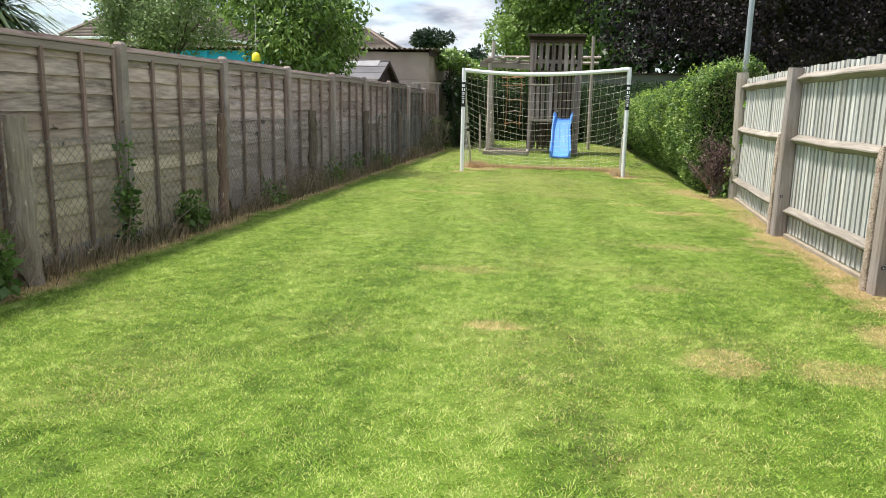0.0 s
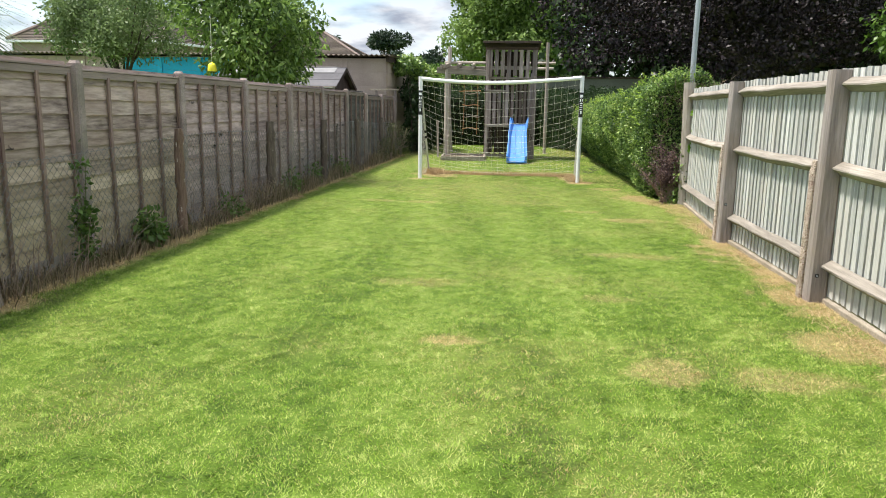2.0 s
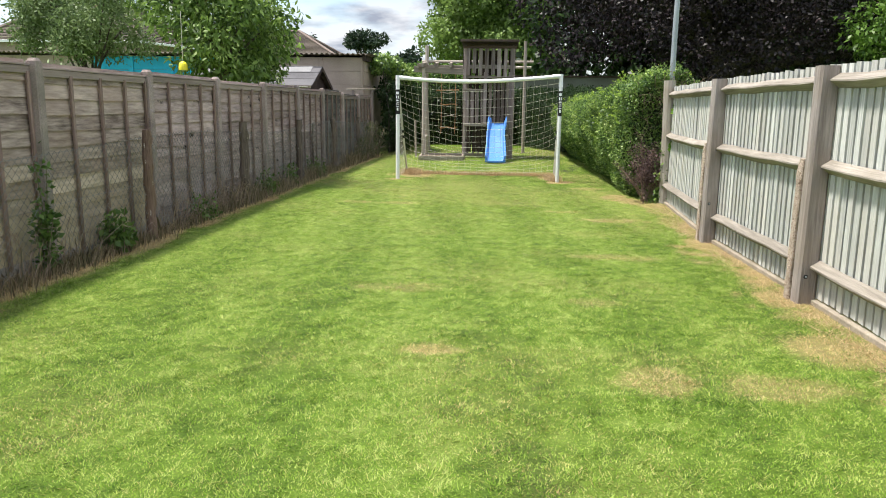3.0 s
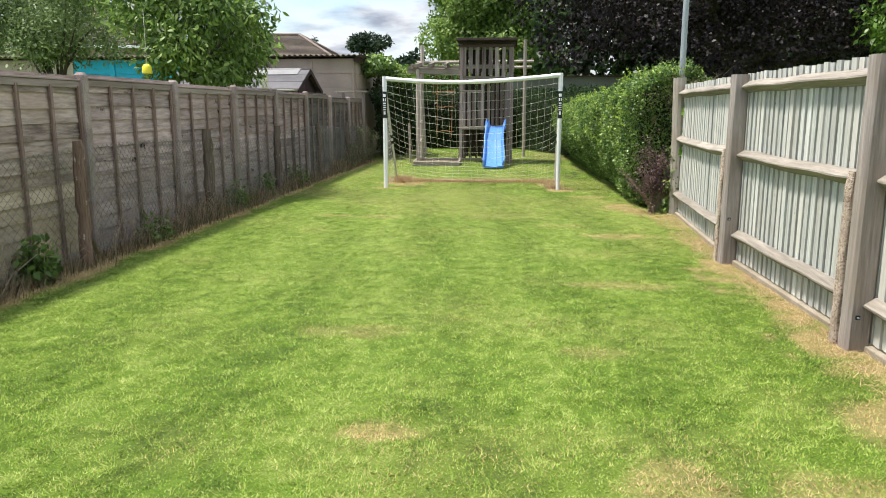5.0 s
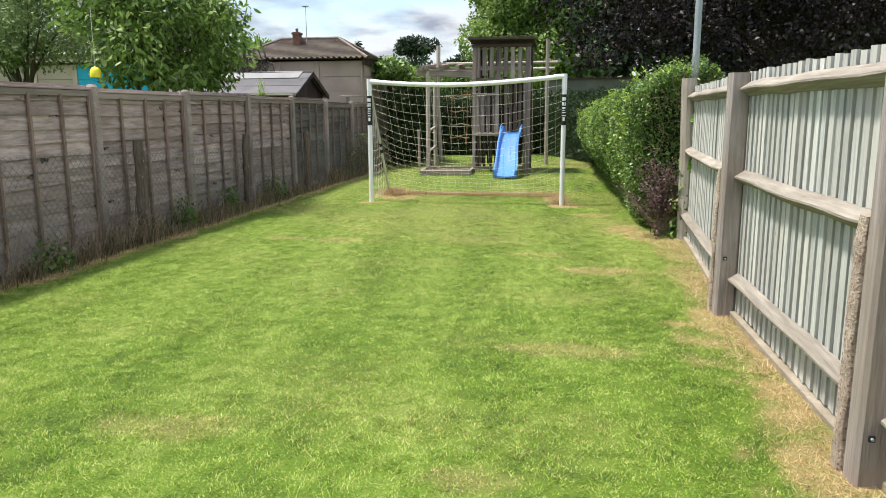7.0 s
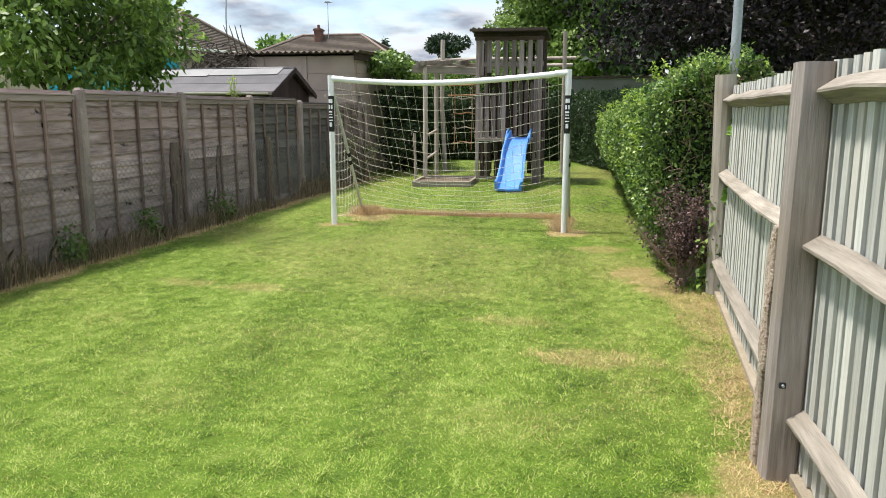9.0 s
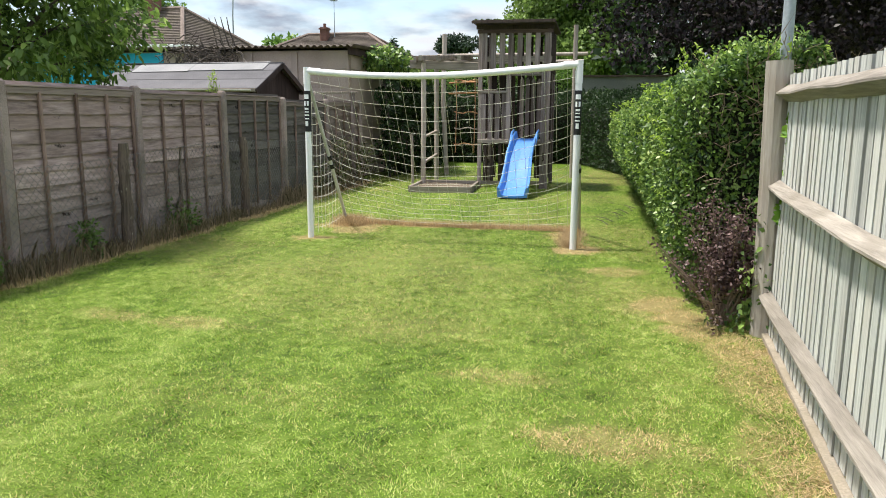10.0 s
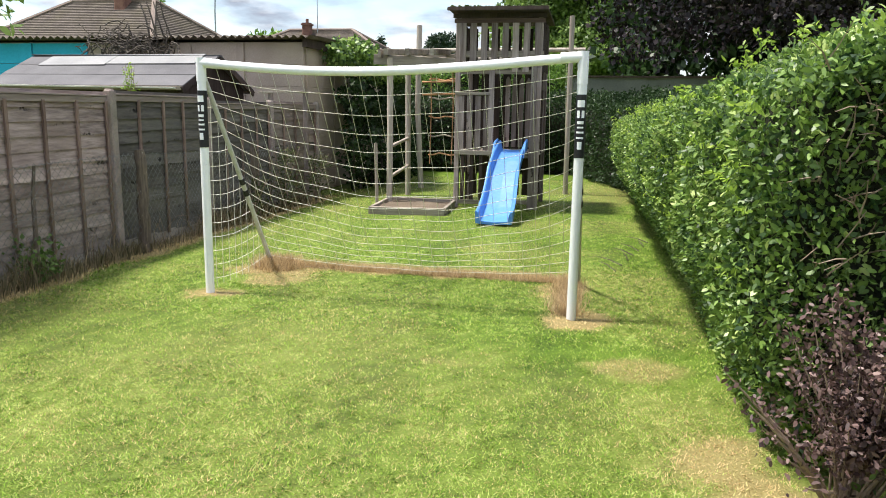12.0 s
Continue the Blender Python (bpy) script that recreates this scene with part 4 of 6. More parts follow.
# purple bush in front of the hedge end
BUSH = thing("purple_bush", "dark purple-leaved shrub with bare pale stems beside the hedge", "bush", at=(2.38, 11.95, 0))
rr = random.Random(4)
sprays = []
for k in range(64):
    bm = bmesh.new()
    a = rr.uniform(0, 6.28)
    rad = rr.uniform(0.1, 0.52)
    t = Vector((rad * math.cos(a) + 0.12, rad * math.sin(a) * 0.55, rr.uniform(0.4, 0.98) - 0.35 * rad))
    if k < 7:
        t = Vector((-0.52 + 0.07 * k, -0.12 - 0.04 * k, 0.62 - 0.09 * k))
    knee = t * 0.45 + Vector((rr.uniform(-0.03, 0.03), rr.uniform(-0.03, 0.03), 0.06))
    root = Vector((rr.uniform(-0.06, 0.06), rr.uniform(-0.05, 0.05), -0.03))
    thick = 0.011 if k < 10 else 0.006
    tube(bm, [root, knee, t * 0.78 + Vector((0, 0, 0.02)), t], [thick, thick * 0.75, thick * 0.5, 0.0015], 5)
    part("stem", bm, TWIG, BUSH)
    count = 26 if k < 7 else 130
    for _ in range(count):
        u = rr.random() ** 0.7
        q = knee.lerp(t, u) + Vector((rr.gauss(0, 0.036), rr.gauss(0, 0.036), rr.gauss(0.01, 0.036)))
        sprays.append(tuple(q))
p = np.array(sprays)
d = unit(np.random.default_rng(3).normal(size=p.shape) + np.array([0, -0.3, 0.5]))
leaves("foliage", p, d, 0.027, RED_LEAF, BUSH, 0.6, 0.1, kind="stuff", rounded=True)
# climber on the end post
IVY = thing("ivy", "light green ivy climbing the fence end post", "climber", at=(2.6, 11.68, 0))
p, d = crown_points(560, [(0.1, -0.12, 1.42, 0.07, 0.05, 0.14), (0.11, -0.12, 1.15, 0.05, 0.05, 0.2), (0.1, -0.1, 0.85, 0.07, 0.06, 0.18), (0.08, -0.05, 1.6, 0.08, 0.06, 0.06)], 13, 0.4)
leaves("foliage", p, d, 0.062, LIME_LEAF, IVY, 0.8, 0.5, kind="stuff", rounded=True)
p, d = crown_points(420, [(-0.02, 0.1, 0.45, 0.16, 0.2, 0.42), (-0.1, 0.1, 0.1, 0.2, 0.15, 0.12)], 14, 0.2, 0.5)
leaves("foliage", p, d, 0.05, HEDGE_LEAF, IVY, 0.6, 0.3, kind="stuff")

# ---- weeds along the wire fence ----
def make_weeds():
    rng = np.random.default_rng(17)
    n = 15000
    y = rng.uniform(3.5, 20.8, n)
    dens = vnoise(y * 1.0 + 10, y * 0 + 5, 1.1, 71)
    keep = rng.random(n) < 0.25 + dens
    y = y[keep]; n = len(y)
    x = -3.40 + rng.normal(0, 0.075, n)
    h = rng.uniform(0.05, 0.26, n) * (0.3 + 1.3 * vnoise(y + 3, y * 0, 1.6, 72)) + (rng.random(n) < 0.035) * rng.uniform(0.1, 0.32, n)
    a = rng.uniform(0, 6.28, n)
    w = rng.uniform(0.0015, 0.004, n)
    lx, ly = rng.normal(0, 0.3, n) * h + 0.06 * h, rng.normal(0, 0.35, n) * h
    V = np.empty((n, 5, 3))
    V[:, 0] = np.stack([x - w, y, x * 0], -1); V[:, 1] = np.stack([x + w, y, x * 0], -1)
    V[:, 2] = np.stack([x + lx * 0.35 + w * 0.8, y + ly * 0.35, h * 0.62], -1)
    V[:, 3] = np.stack([x + lx, y + ly, h * (1 - 0.25 * np.abs(rng.normal(0, 0.5, n)))], -1)
    V[:, 4] = np.stack([x + lx * 0.35 - w * 0.8, y + ly * 0.35, h * 0.62], -1)
    pale = (rng.random(n) < 0.25 + 0.6 * vnoise(y + 8, y * 0 + 2, 2.3, 73)) & (rng.random(n) < 0.8)
    for sel, mat, words in ((pale, STRAW, "tall pale dry straw grass along the wire fence"), (~pale, VERGE, "rank brown and green grass along the wire fence")):
        m = int(sel.sum())
        me = fast_mesh("verge_grass", V[sel].reshape(-1, 3), np.arange(5 * m).reshape(m, 5))
        tagged(link_mesh("verge_grass", me, mat), words, "grass", kind="stuff")
    for yy, xx, z, r, c, lf in ((4.35, -3.3, 0.3, 0.14, 240, 0.09), (6.05, -3.42, 0.45, 0.1, 260, 0.06), (6.05, -3.42, 0.85, 0.07, 120, 0.06), (7.05, -3.38, 0.22, 0.16, 420, 0.07),
                             (9.0, -3.35, 0.15, 0.2, 300, 0.05), (11.6, -3.4, 0.25, 0.2, 300, 0.05), (14.6, -3.4, 0.25, 0.22, 350, 0.05), (12.9, -3.4, 0.3, 0.14, 250, 0.05)):
        e = thing("weed", "green leafy weed growing at the fence foot", "weed", "weeds at the fence foot", at=(xx, yy, 0))
        bm = bmesh.new()
        for k in range(4):
            a = k * 1.6 + yy
            tube(bm, [(0.01 * k, 0, -0.02), (0.4 * r * math.cos(a), 0.4 * r * math.sin(a), z * 0.7), (r * 0.8 * math.cos(a), r * 0.8 * math.sin(a), z + r * 0.5)], [0.004, 0.003, 0.002], 4)
        part("stem", bm, WEED_STEM, e)
        p, d = crown_points(c, [(0, 0, z * 0.6, r, r, z * 0.6), (0, 0, z, r, r, r)], int(yy * 10), 0.15)
        leaves("foliage", p, d, lf, WEED_LEAF, e, 0.6, 0.2, kind="stuff")


def make_stalks():
    rng = random.Random(57)
    e = thing("dry_stalks", "bent pale dry weed stalks along the wire fence", "weed", at=(-3.38, 7.0, 0))
    o = Vector((-3.38, 7.0, 0))
    bm = bmesh.new()
    for k in range(210):
        y = rng.choice((rng.uniform(3.6, 17.5), rng.gauss(8.6, 0.7), rng.gauss(10.2, 0.5), rng.gauss(5.2, 0.5)))
        q = Vector((-3.38 + rng.gauss(0, 0.05), y, 0)) - o
        h, lx, ly = rng.uniform(0.12, 0.48), rng.uniform(-0.05, 0.22), rng.gauss(0, 0.2)
        pts = [q, q + Vector((lx * 0.2, ly * 0.3, h * 0.6)), q + Vector((lx * 0.6, ly * 0.7, h)), q + Vector((lx, ly * 1.2, h * rng.uniform(0.7, 1.05)))]
        tube(bm, pts, [0.0035, 0.003, 0.0022, 0.0012], 4, False)
        for _ in range(3):
            c = pts[2].lerp(pts[3], rng.random())
            tube(bm, [c, c + Vector((rng.gauss(0, 0.04), rng.gauss(0, 0.05), rng.gauss(0.01, 0.03)))], [0.0022, 0.001], 4, False)
    tagged(part("stalk", bm, TWIG, e), kind="stuff")


make_stalks()
WEED_STEM = surface("green_stem", (0.06, 0.08, 0.03), (0.14, 0.16, 0.07), 5, 40, bump=0)
make_weeds()
for yy, xx, h, r, c in ((18.7, -3.3, 0.5, 0.2, 420), (19.7, -3.28, 0.85, 0.26, 800), (20.8, -3.2, 0.7, 0.28, 700)):
    e = thing("shrub", "straggly dull olive shrub against the end of the fence", "bush", "shrubs by the fence end", at=(xx, yy, 0))
    bm = bmesh.new()
    for k in range(7):
        a = k * 0.9 + yy
        tube(bm, [(0, 0, -0.02), (0.3 * r * math.cos(a), 0.3 * r * math.sin(a), h * 0.6), (r * math.cos(a), r * math.sin(a), h * 1.15)], [0.009, 0.006, 0.003], 5)
    part("stem", bm, TWIG, e)
    p, d = crown_points(c, [(0, 0, h * 0.5, r, r, h * 0.5), (0.05, 0, h, r * 0.8, r * 0.8, r * 0.6)], int(yy * 7), 0.1)
    leaves("foliage", p, d, 0.045, DULL_LEAF, e, 0.5, 0.2, kind="stuff")

# ---- football goal ----
GL, GR, BACK = Vector((-1.8, 14.68, 0)), Vector((1.23, 14.62, 0)), 15.86
GOAL = thing("football_goal", "white plastic football goal with a sagging net and black printed bands", "goal", at=(-0.28, 14.65, 0))


def g(p):
    return Vector(p) - Vector((-0.28, 14.65, 0))


def bar_point(u):
    x = GL.x + (GR.x - GL.x) * u
    z = 1.905 + 0.045 * u - 0.11 * math.sin(math.pi * u) * (0.9 - 0.3 * u)
    return Vector((x, GL.y + (GR.y - GL.y) * u, z))


bm = bmesh.new()
tube(bm, [g(bar_point(k / 14)) for k in range(15)], 0.036, 12)
part("crossbar", bm, WHITE, GOAL, smooth=True)
for q, lean in ((GL, -0.02), (GR, -0.03)):
    u = 0 if q is GL else 1
    t = bar_point(u)
    bm = bmesh.new()
    tube(bm, [g((q.x, q.y, -0.02)), g(((q.x + t.x) / 2, q.y, 1.0)), g((t.x, t.y, t.z + 0.036))], 0.036, 12)
    post = part("post", bm, WHITE, GOAL, smooth=True)
    bm = bmesh.new()
    tube(bm, [g((t.x, t.y, 1.76)), g((t.x, t.y, t.z + 0.04))], 0.0395, 12)
    tube(bm, [g((t.x, t.y, t.z)), g((t.x + (0.16 if u == 0 else -0.16), t.y, t.z + (-0.012 if u == 0 else -0.006)))], 0.039, 12)
    part("corner_joint", bm, WHITE, GOAL, smooth=True)
    bm = bmesh.new()
    tube(bm, [g((q.x, q.y, 1.23)), g((q.x, q.y, 1.685))], 0.0385, 12)
    band = part("band", bm, BLACK, post, "black printed band", smooth=True)
    # white marks of the printed badge, plain bars
    bm = bmesh.new()
    for k in range(5):
        z = 1.62 - k * 0.075
        o = g((q.x, q.y, z))
        shapes = (((-2.3, -0.85, 0.0, 0.05),), ((-2.3, -1.75, 0.0, 0.052), (-1.4, -0.85, 0.0, 0.052)), ((-2.2, -0.95, 0.015, 0.022), (-2.2, -0.95, -0.02, 0.012)),
                  ((-2.3, -0.85, 0.02, 0.014), (-2.3, -0.85, -0.02, 0.014)), ((-2.0, -1.15, 0.0, 0.055),))[k]
        for a0, a1, dz, hh in shapes:
            prev = None
            for j in range(5):
                a = a0 + (a1 - a0) * j / 4
                c = (0.0395 * math.cos(a), 0.0395 * math.sin(a))
                v = (bm.verts.new(o + Vector((c[0], c[1], dz - hh / 2))), bm.verts.new(o + Vector((c[0], c[1], dz + hh / 2))))
                if prev:
                    bm.faces.new((prev[0], v[0], v[1], prev[1]))
                prev = v
    part("badge_marks", bm, WHITE, post, "white printed marks on the band")
    # back stay
    bm = bmesh.new()
    s, f = Vector((t.x, t.y + 0.02, t.z - 0.08)), Vector((q.x + (0.03 if u == 0 else 0.0), BACK, 0.02))
    if u == 1:
        f = Vector((q.x + 0.02, BACK, 0.02))
    tube(bm, [g(s), g(f)], 0.021, 8)
    stay = part("stay", bm, STAY, GOAL, smooth=True)
    bm = bmesh.new()
    for k in (0.5, 0.56):
        tube(bm, [g(s.lerp(f, k)), g(s.lerp(f, k + 0.028))], 0.027, 8)
    part("clamp", bm, BLACK, stay)


def make_net():
    bm = bmesh.new()

    def p(u, v):
        top = bar_point(u)
        bot = Vector((GL.x + 0.03 + (GR.x - GL.x - 0.03) * u, BACK, 0.02))
        q = top.lerp(bot, v)
        s = (4 * u * (1 - u)) ** 0.8
        w = math.sin(math.pi * min(v * 0.95 + 0.02, 1))
        q.z -= 0.30 * s * w
        q.y += 0.16 * s * w
        q.z = max(q.z + 0.012 * math.sin(u * 23 + v * 5) * w, 0.012)
        return g(q)

    r = 0.0027
    for j in range(1, 18):
        v = j / 17
        tube(bm, [p(i / 26, v) for i in range(27)], r, 3, False)
    for i in range(0, 26):
        u = i / 25
        tube(bm, [p(u, j / 12) for j in range(13)], r * 0.8, 3, False)
    for q in (GL, GR):
        for j in range(1, 16):
            z = 0.12 * j
            f = 1 - z / 1.86
            if f > 0.03:
                ln = (BACK - q.y) * f
                tube(bm, [g((q.x, q.y + ln * k / 4, z - 0.05 * math.sin(math.pi * k / 4) * f)) for k in range(5)], r, 3, False)
        for j in range(1, 10):
            yy = q.y + 0.12 * j
            zz = 1.86 * (1 - 0.12 * j / (BACK - q.y))
            if zz > 0.05:
                tube(bm, [g((q.x, yy, zz)), g((q.x, yy, 0.03))], r, 3, False)
    tagged(part("net", bm, CORD, GOAL), "off-white knotted cord net", kind="stuff")


make_net()
# long dead grass left by the mower along the net's foot
def make_tufts():
    rng = np.random.default_rng(23)
    n = 26000
    k = rng.choice(5, n, p=(0.3, 0.14, 0.12, 0.22, 0.22))
    x = np.where(k == 0, rng.uniform(-1.8, 1.25, n), np.where(k == 1, -1.68 + rng.normal(0, 0.1, n), np.where(k == 2, 1.18 + rng.normal(0, 0.06, n), 2.38 + rng.normal(0, 0.09, n))))
    y = np.where(k == 0, 15.9 + rng.normal(0, 0.035, n), np.where(k == 1, 15.8 + rng.normal(0, 0.08, n), np.where(k == 2, rng.uniform(14.7, 15.9, n), rng.uniform(2.5, 11.6, n))))
    x = np.where((k > 2) & (y > 9.5), x + (y - 9.5) * 0.08, x)
    x = np.where(k > 2, np.minimum(x, 2.5 + np.clip(y - 9.5, 0, 3) * 0.05), x)
    h = rng.uniform(0.03, 0.1, n) * np.where(k == 1, 1.6, np.where(k > 2, 0.28, 1))
    a = rng.uniform(0, 6.28, n)
    w = 0.003
    sprawl = np.where(k > 2, 1.6, 0.5)
    V = np.empty((n, 3, 3))
    V[:, 0] = np.stack([x - w * np.cos(a), y - w * np.sin(a), x * 0], -1)
    V[:, 1] = np.stack([x + w * np.cos(a), y + w * np.sin(a), x * 0], -1)
    V[:, 2] = np.stack([x + rng.normal(0, 1, n) * sprawl * h, y + rng.normal(0, 1, n) * sprawl * h, h], -1)
    me = fast_mesh("dry_tufts", V.reshape(-1, 3), np.arange(3 * n).reshape(n, 3))
    tagged(link_mesh("dry_tufts", me, GOLD), "straw-coloured dry grass under the goal net and along the board fence", "grass", kind="stuff")


make_tufts()

# ---- climbing tower with slide ----
TX0, TX1, TY0, TY1 = -0.90, 0.46, 21.0, 22.3
TOWER = thing("play_tower", "silvered timber play tower with slatted walls and dark flat roof", "climbing frame", at=(-0.22, 21.6, 0))
OT = Vector((-0.22, 21.6, 0))


def tw(name, p, q, w, h, mat=None, up=(0, 1, 0), label=""):
    bm = bmesh.new()
    bar(bm, Vector(p) - OT, Vector(q) - OT, w, h, up=up)
    return part(name, bm, mat or TIMBER, TOWER, label)


for x in (TX0 + 0.03, TX1 - 0.04):
    for y in (TY0 + 0.04, TY1):
        tw("corner_post", (x, y, -0.1), (x, y, 3.0), 0.075, 0.075)
tw("corner_post", (TX0 - 0.02, TY0 + 0.35, -0.1), (TX0 - 0.02, TY0 + 0.35, 2.95), 0.05, 0.05, TIMBER_DARK_SHADED)
rr = random.Random(11)
# upper slats
for k in range(8):
    x = TX0 + 0.11 + k * 0.166
    if k == 7:
        x = TX1 - 0.07
    tw("slat", (x, TY0, 2.22 + rr.uniform(-0.06, 0.05)), (x + rr.uniform(-0.012, 0.012), TY0, 2.98), 0.098, 0.02)
for z in (2.44,):
    tw("rail", (TX0 - 0.02, TY0 + 0.02, z), (TX1 + 0.02, TY0 + 0.02, z), 0.1, 0.022, TIMBER_X, up=(0, 1, 0))
tw("header", (TX0 - 0.03, TY0 - 0.008, 2.945), (TX1 + 0.03, TY0 - 0.008, 2.945), 0.07, 0.014, TIMBER_RED, label="reddish brown stained fascia board")
tw("header", (TX0 - 0.05, TY0 - 0.015, 3.02), (TX1 + 0.05, TY0 - 0.015, 3.02), 0.07, 0.02, TIMBER_DARK_SHADED, label="dark brown fascia board")
tw("rail", (TX0, TY0 + 0.04, 2.17), (TX1, TY0 + 0.04, 2.17), 0.07, 0.03, TIMBER_X)
# mid panel on one half
for k in range(4):
    x = TX0 + 0.1 + k * 0.135
    tw("slat", (x, TY0 - 0.002, 0.93), (x, TY0 - 0.002, 1.80), 0.09, 0.02)
tw("rail", (TX0, TY0 - 0.02, 1.83), (TX0 + 0.56, TY0 - 0.02, 1.83), 0.05, 0.03, TIMBER_X)
tw("rail", (TX0, TY0 - 0.02, 0.9), (TX0 + 0.62, TY0 - 0.02, 0.9), 0.07, 0.03, TIMBER_X)
tw("door_post", (TX0 + 0.58, TY0, 0.85), (TX0 + 0.58, TY0, 2.3), 0.085, 0.04)
tw("door_post", (TX1 - 0.12, TY0, 0.0), (TX1 - 0.12, TY0, 2.3), 0.085, 0.04)
tw("rail", (TX0, TY0 + 0.02, 0.1), (TX0 + 0.85, TY0 + 0.02, 0.1), 0.07, 0.03, TIMBER_X)
# lower slats, the shade of the recess painted into the timber colour
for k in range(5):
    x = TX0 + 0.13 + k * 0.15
    tw("slat", (x, TY0 + 0.03, 0.1), (x, TY0 + 0.03, 0.86), 0.06, 0.02, TIMBER_DARK_SHADED)
for z in (0.12, 0.86):
    tw("rail", (TX0 + 0.62, TY0 + 0.03, z), (TX1, TY0 + 0.03, z), 0.06, 0.03, TIMBER_X)
for k in range(5):
    x = TX0 + 0.70 + k * 0.118
    bm = bmesh.new()
    zt = 2.06 + rr.uniform(-0.03, 0.03)
    bar(bm, Vector((x, TY1 - 0.12, 0.95)) - OT, Vector((x, TY1 - 0.12, zt)) - OT, 0.08, 0.018, up=(0, 1, 0))
    bar(bm, Vector((x, TY1 - 0.12, zt)) - OT, Vector((x, TY1 - 0.12, zt + 0.06)) - OT, 0.08, 0.018, up=(0, 1, 0), taper=0.3)
    part("picket", bm, TIMBER, TOWER, "weathered brown picket with a pointed top")
bm = bmesh.new()
rm = random.Random(19)
for k in range(90):
    q = Vector((rm.uniform(TX0 - 0.05, TX1 + 0.1), TY0 - 0.3 + rm.random() ** 2 * 0.5, 3.122)) - OT
    tube(bm, [q, q + Vector((rm.uniform(-0.02, 0.02), rm.uniform(-0.02, 0.02), rm.uniform(0.008, 0.03)))], [rm.uniform(0.015, 0.035), 0.006], 6)
tagged(part("moss", bm, MOSS, TOWER, "green moss cushions on the roof edge"), kind="stuff")
# side and back walls; the tower's inner shade is put into their dark colour
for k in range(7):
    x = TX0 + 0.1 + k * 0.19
    tw("slat", (x, TY1, 0.1), (x, TY1, 0.86), 0.14, 0.02, TIMBER_DARK_SHADED)
    tw("slat", (x, TY1 - 0.02, 0.9), (x, TY1 - 0.02, 2.25), 0.14, 0.02, TIMBER_DARK_SHADED)
    tw("slat", (x, TY1 - 0.05, 2.2), (x, TY1 - 0.05, 2.95), 0.095, 0.02, TIMBER_DARK_SHADED)
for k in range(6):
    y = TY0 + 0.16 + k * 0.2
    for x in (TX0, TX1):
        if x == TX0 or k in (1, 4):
            tw("slat", (x, y, 0.9), (x, y, 1.9), 0.1, 0.02, TIMBER_DARK_SHADED, up=(1, 0, 0))
        tw("slat", (x, y, 2.2), (x, y, 2.95), 0.1, 0.02, TIMBER_DARK_SHADED, up=(1, 0, 0))
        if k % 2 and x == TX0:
            tw("slat", (x, y, 0.0), (x, y, 0.86), 0.1, 0.02, TIMBER_DARK_SHADED, up=(1, 0, 0))
for k in range(9):
    y = TY0 + 0.09 + k * 0.145
    tw("deck_board", (TX0, y, 0.9), (TX1, y, 0.9), 0.03, 0.13, TIMBER_X)
bm = bmesh.new()
bar(bm, Vector((TX0 + 0.68, TY0 - 0.33, 3.10)) - OT, Vector((TX0 + 0.68, TY1 + 0.15, 3.03)) - OT, 1.52, 0.035)
bar(bm, Vector((TX0 + 0.68, TY0 - 0.33, 3.085)) - OT, Vector((TX0 + 0.68, TY0 - 0.3, 3.085)) - OT, 1.54, 0.045)
part("roof", bm, TIMBER_DARK_SHADED, TOWER, "dark flat overhanging roof")

# slide
SLIDE = thing("slide", "bright blue plastic slide leaning on the play tower", "slide", at=(0, 20.1, 0))


def make_slide():
    bm = bmesh.new()
    prof = [(-0.265, 0.13), (-0.245, 0.135), (-0.225, 0.12), (-0.195, 0.0), (0, -0.012), (0.195, 0.0), (0.225, 0.12), (0.245, 0.135), (0.265, 0.13),
            (0.255, -0.035), (0, -0.05), (-0.255, -0.035)]
    line = [(0.05, 20.95, 0.97), (0.04, 20.72, 0.93), (0.02, 20.5, 0.82), (0.0, 20.2, 0.62), (0.01, 19.9, 0.40), (0.015, 19.62, 0.22), (0.015, 19.4, 0.12), (0.015, 19.2, 0.075), (0.015, 19.12, 0.07)]
    rings = []
    for i, (cx, y, z) in enumerate(line):
        wide = 0.82 + 0.16 * min(i / 6, 1)
        rings.append([bm.verts.new((cx + a * wide, y - 20.1, max(z + b, 0.004 if b < 0 else 0))) for a, b in prof])
    for a, b in zip(rings, rings[1:]):
        for k in range(len(prof)):
            bm.faces.new((a[k], a[(k + 1) % len(prof)], b[(k + 1) % len(prof)], b[k]))
    bm.faces.new(rings[0][::-1]), bm.faces.new(rings[-1])
    part("chute", bm, BLUE, SLIDE, smooth=False)
    for s in (-1, 1):
        bm = bmesh.new()
        tube(bm, [(0.04 + s * 0.22, 0.86, 0.95), (0.04 + s * 0.235, 0.78, 1.12), (0.03 + s * 0.235, 0.6, 1.08), (0.02 + s * 0.24, 0.4, 0.86)], [0.016, 0.02, 0.02, 0.014], 8)
        part("handle", bm, BLUE, SLIDE, smooth=True)


make_slide()

# monkey-bar frame beside the tower
FRAME = thing("monkey_bars", "timber climbing frame of round poles with a pergola top", "climbing frame", at=(-2.0, 22.3, 0))
OF = Vector((-2.0, 22.3, 0))


def fr(name, pts, r, mat=POLE, n=8, label=""):
    bm = bmesh.new()
    tube(bm, [Vector(p) - OF for p in pts], r, n)
    return part(name, bm, mat, FRAME, label, smooth=True)


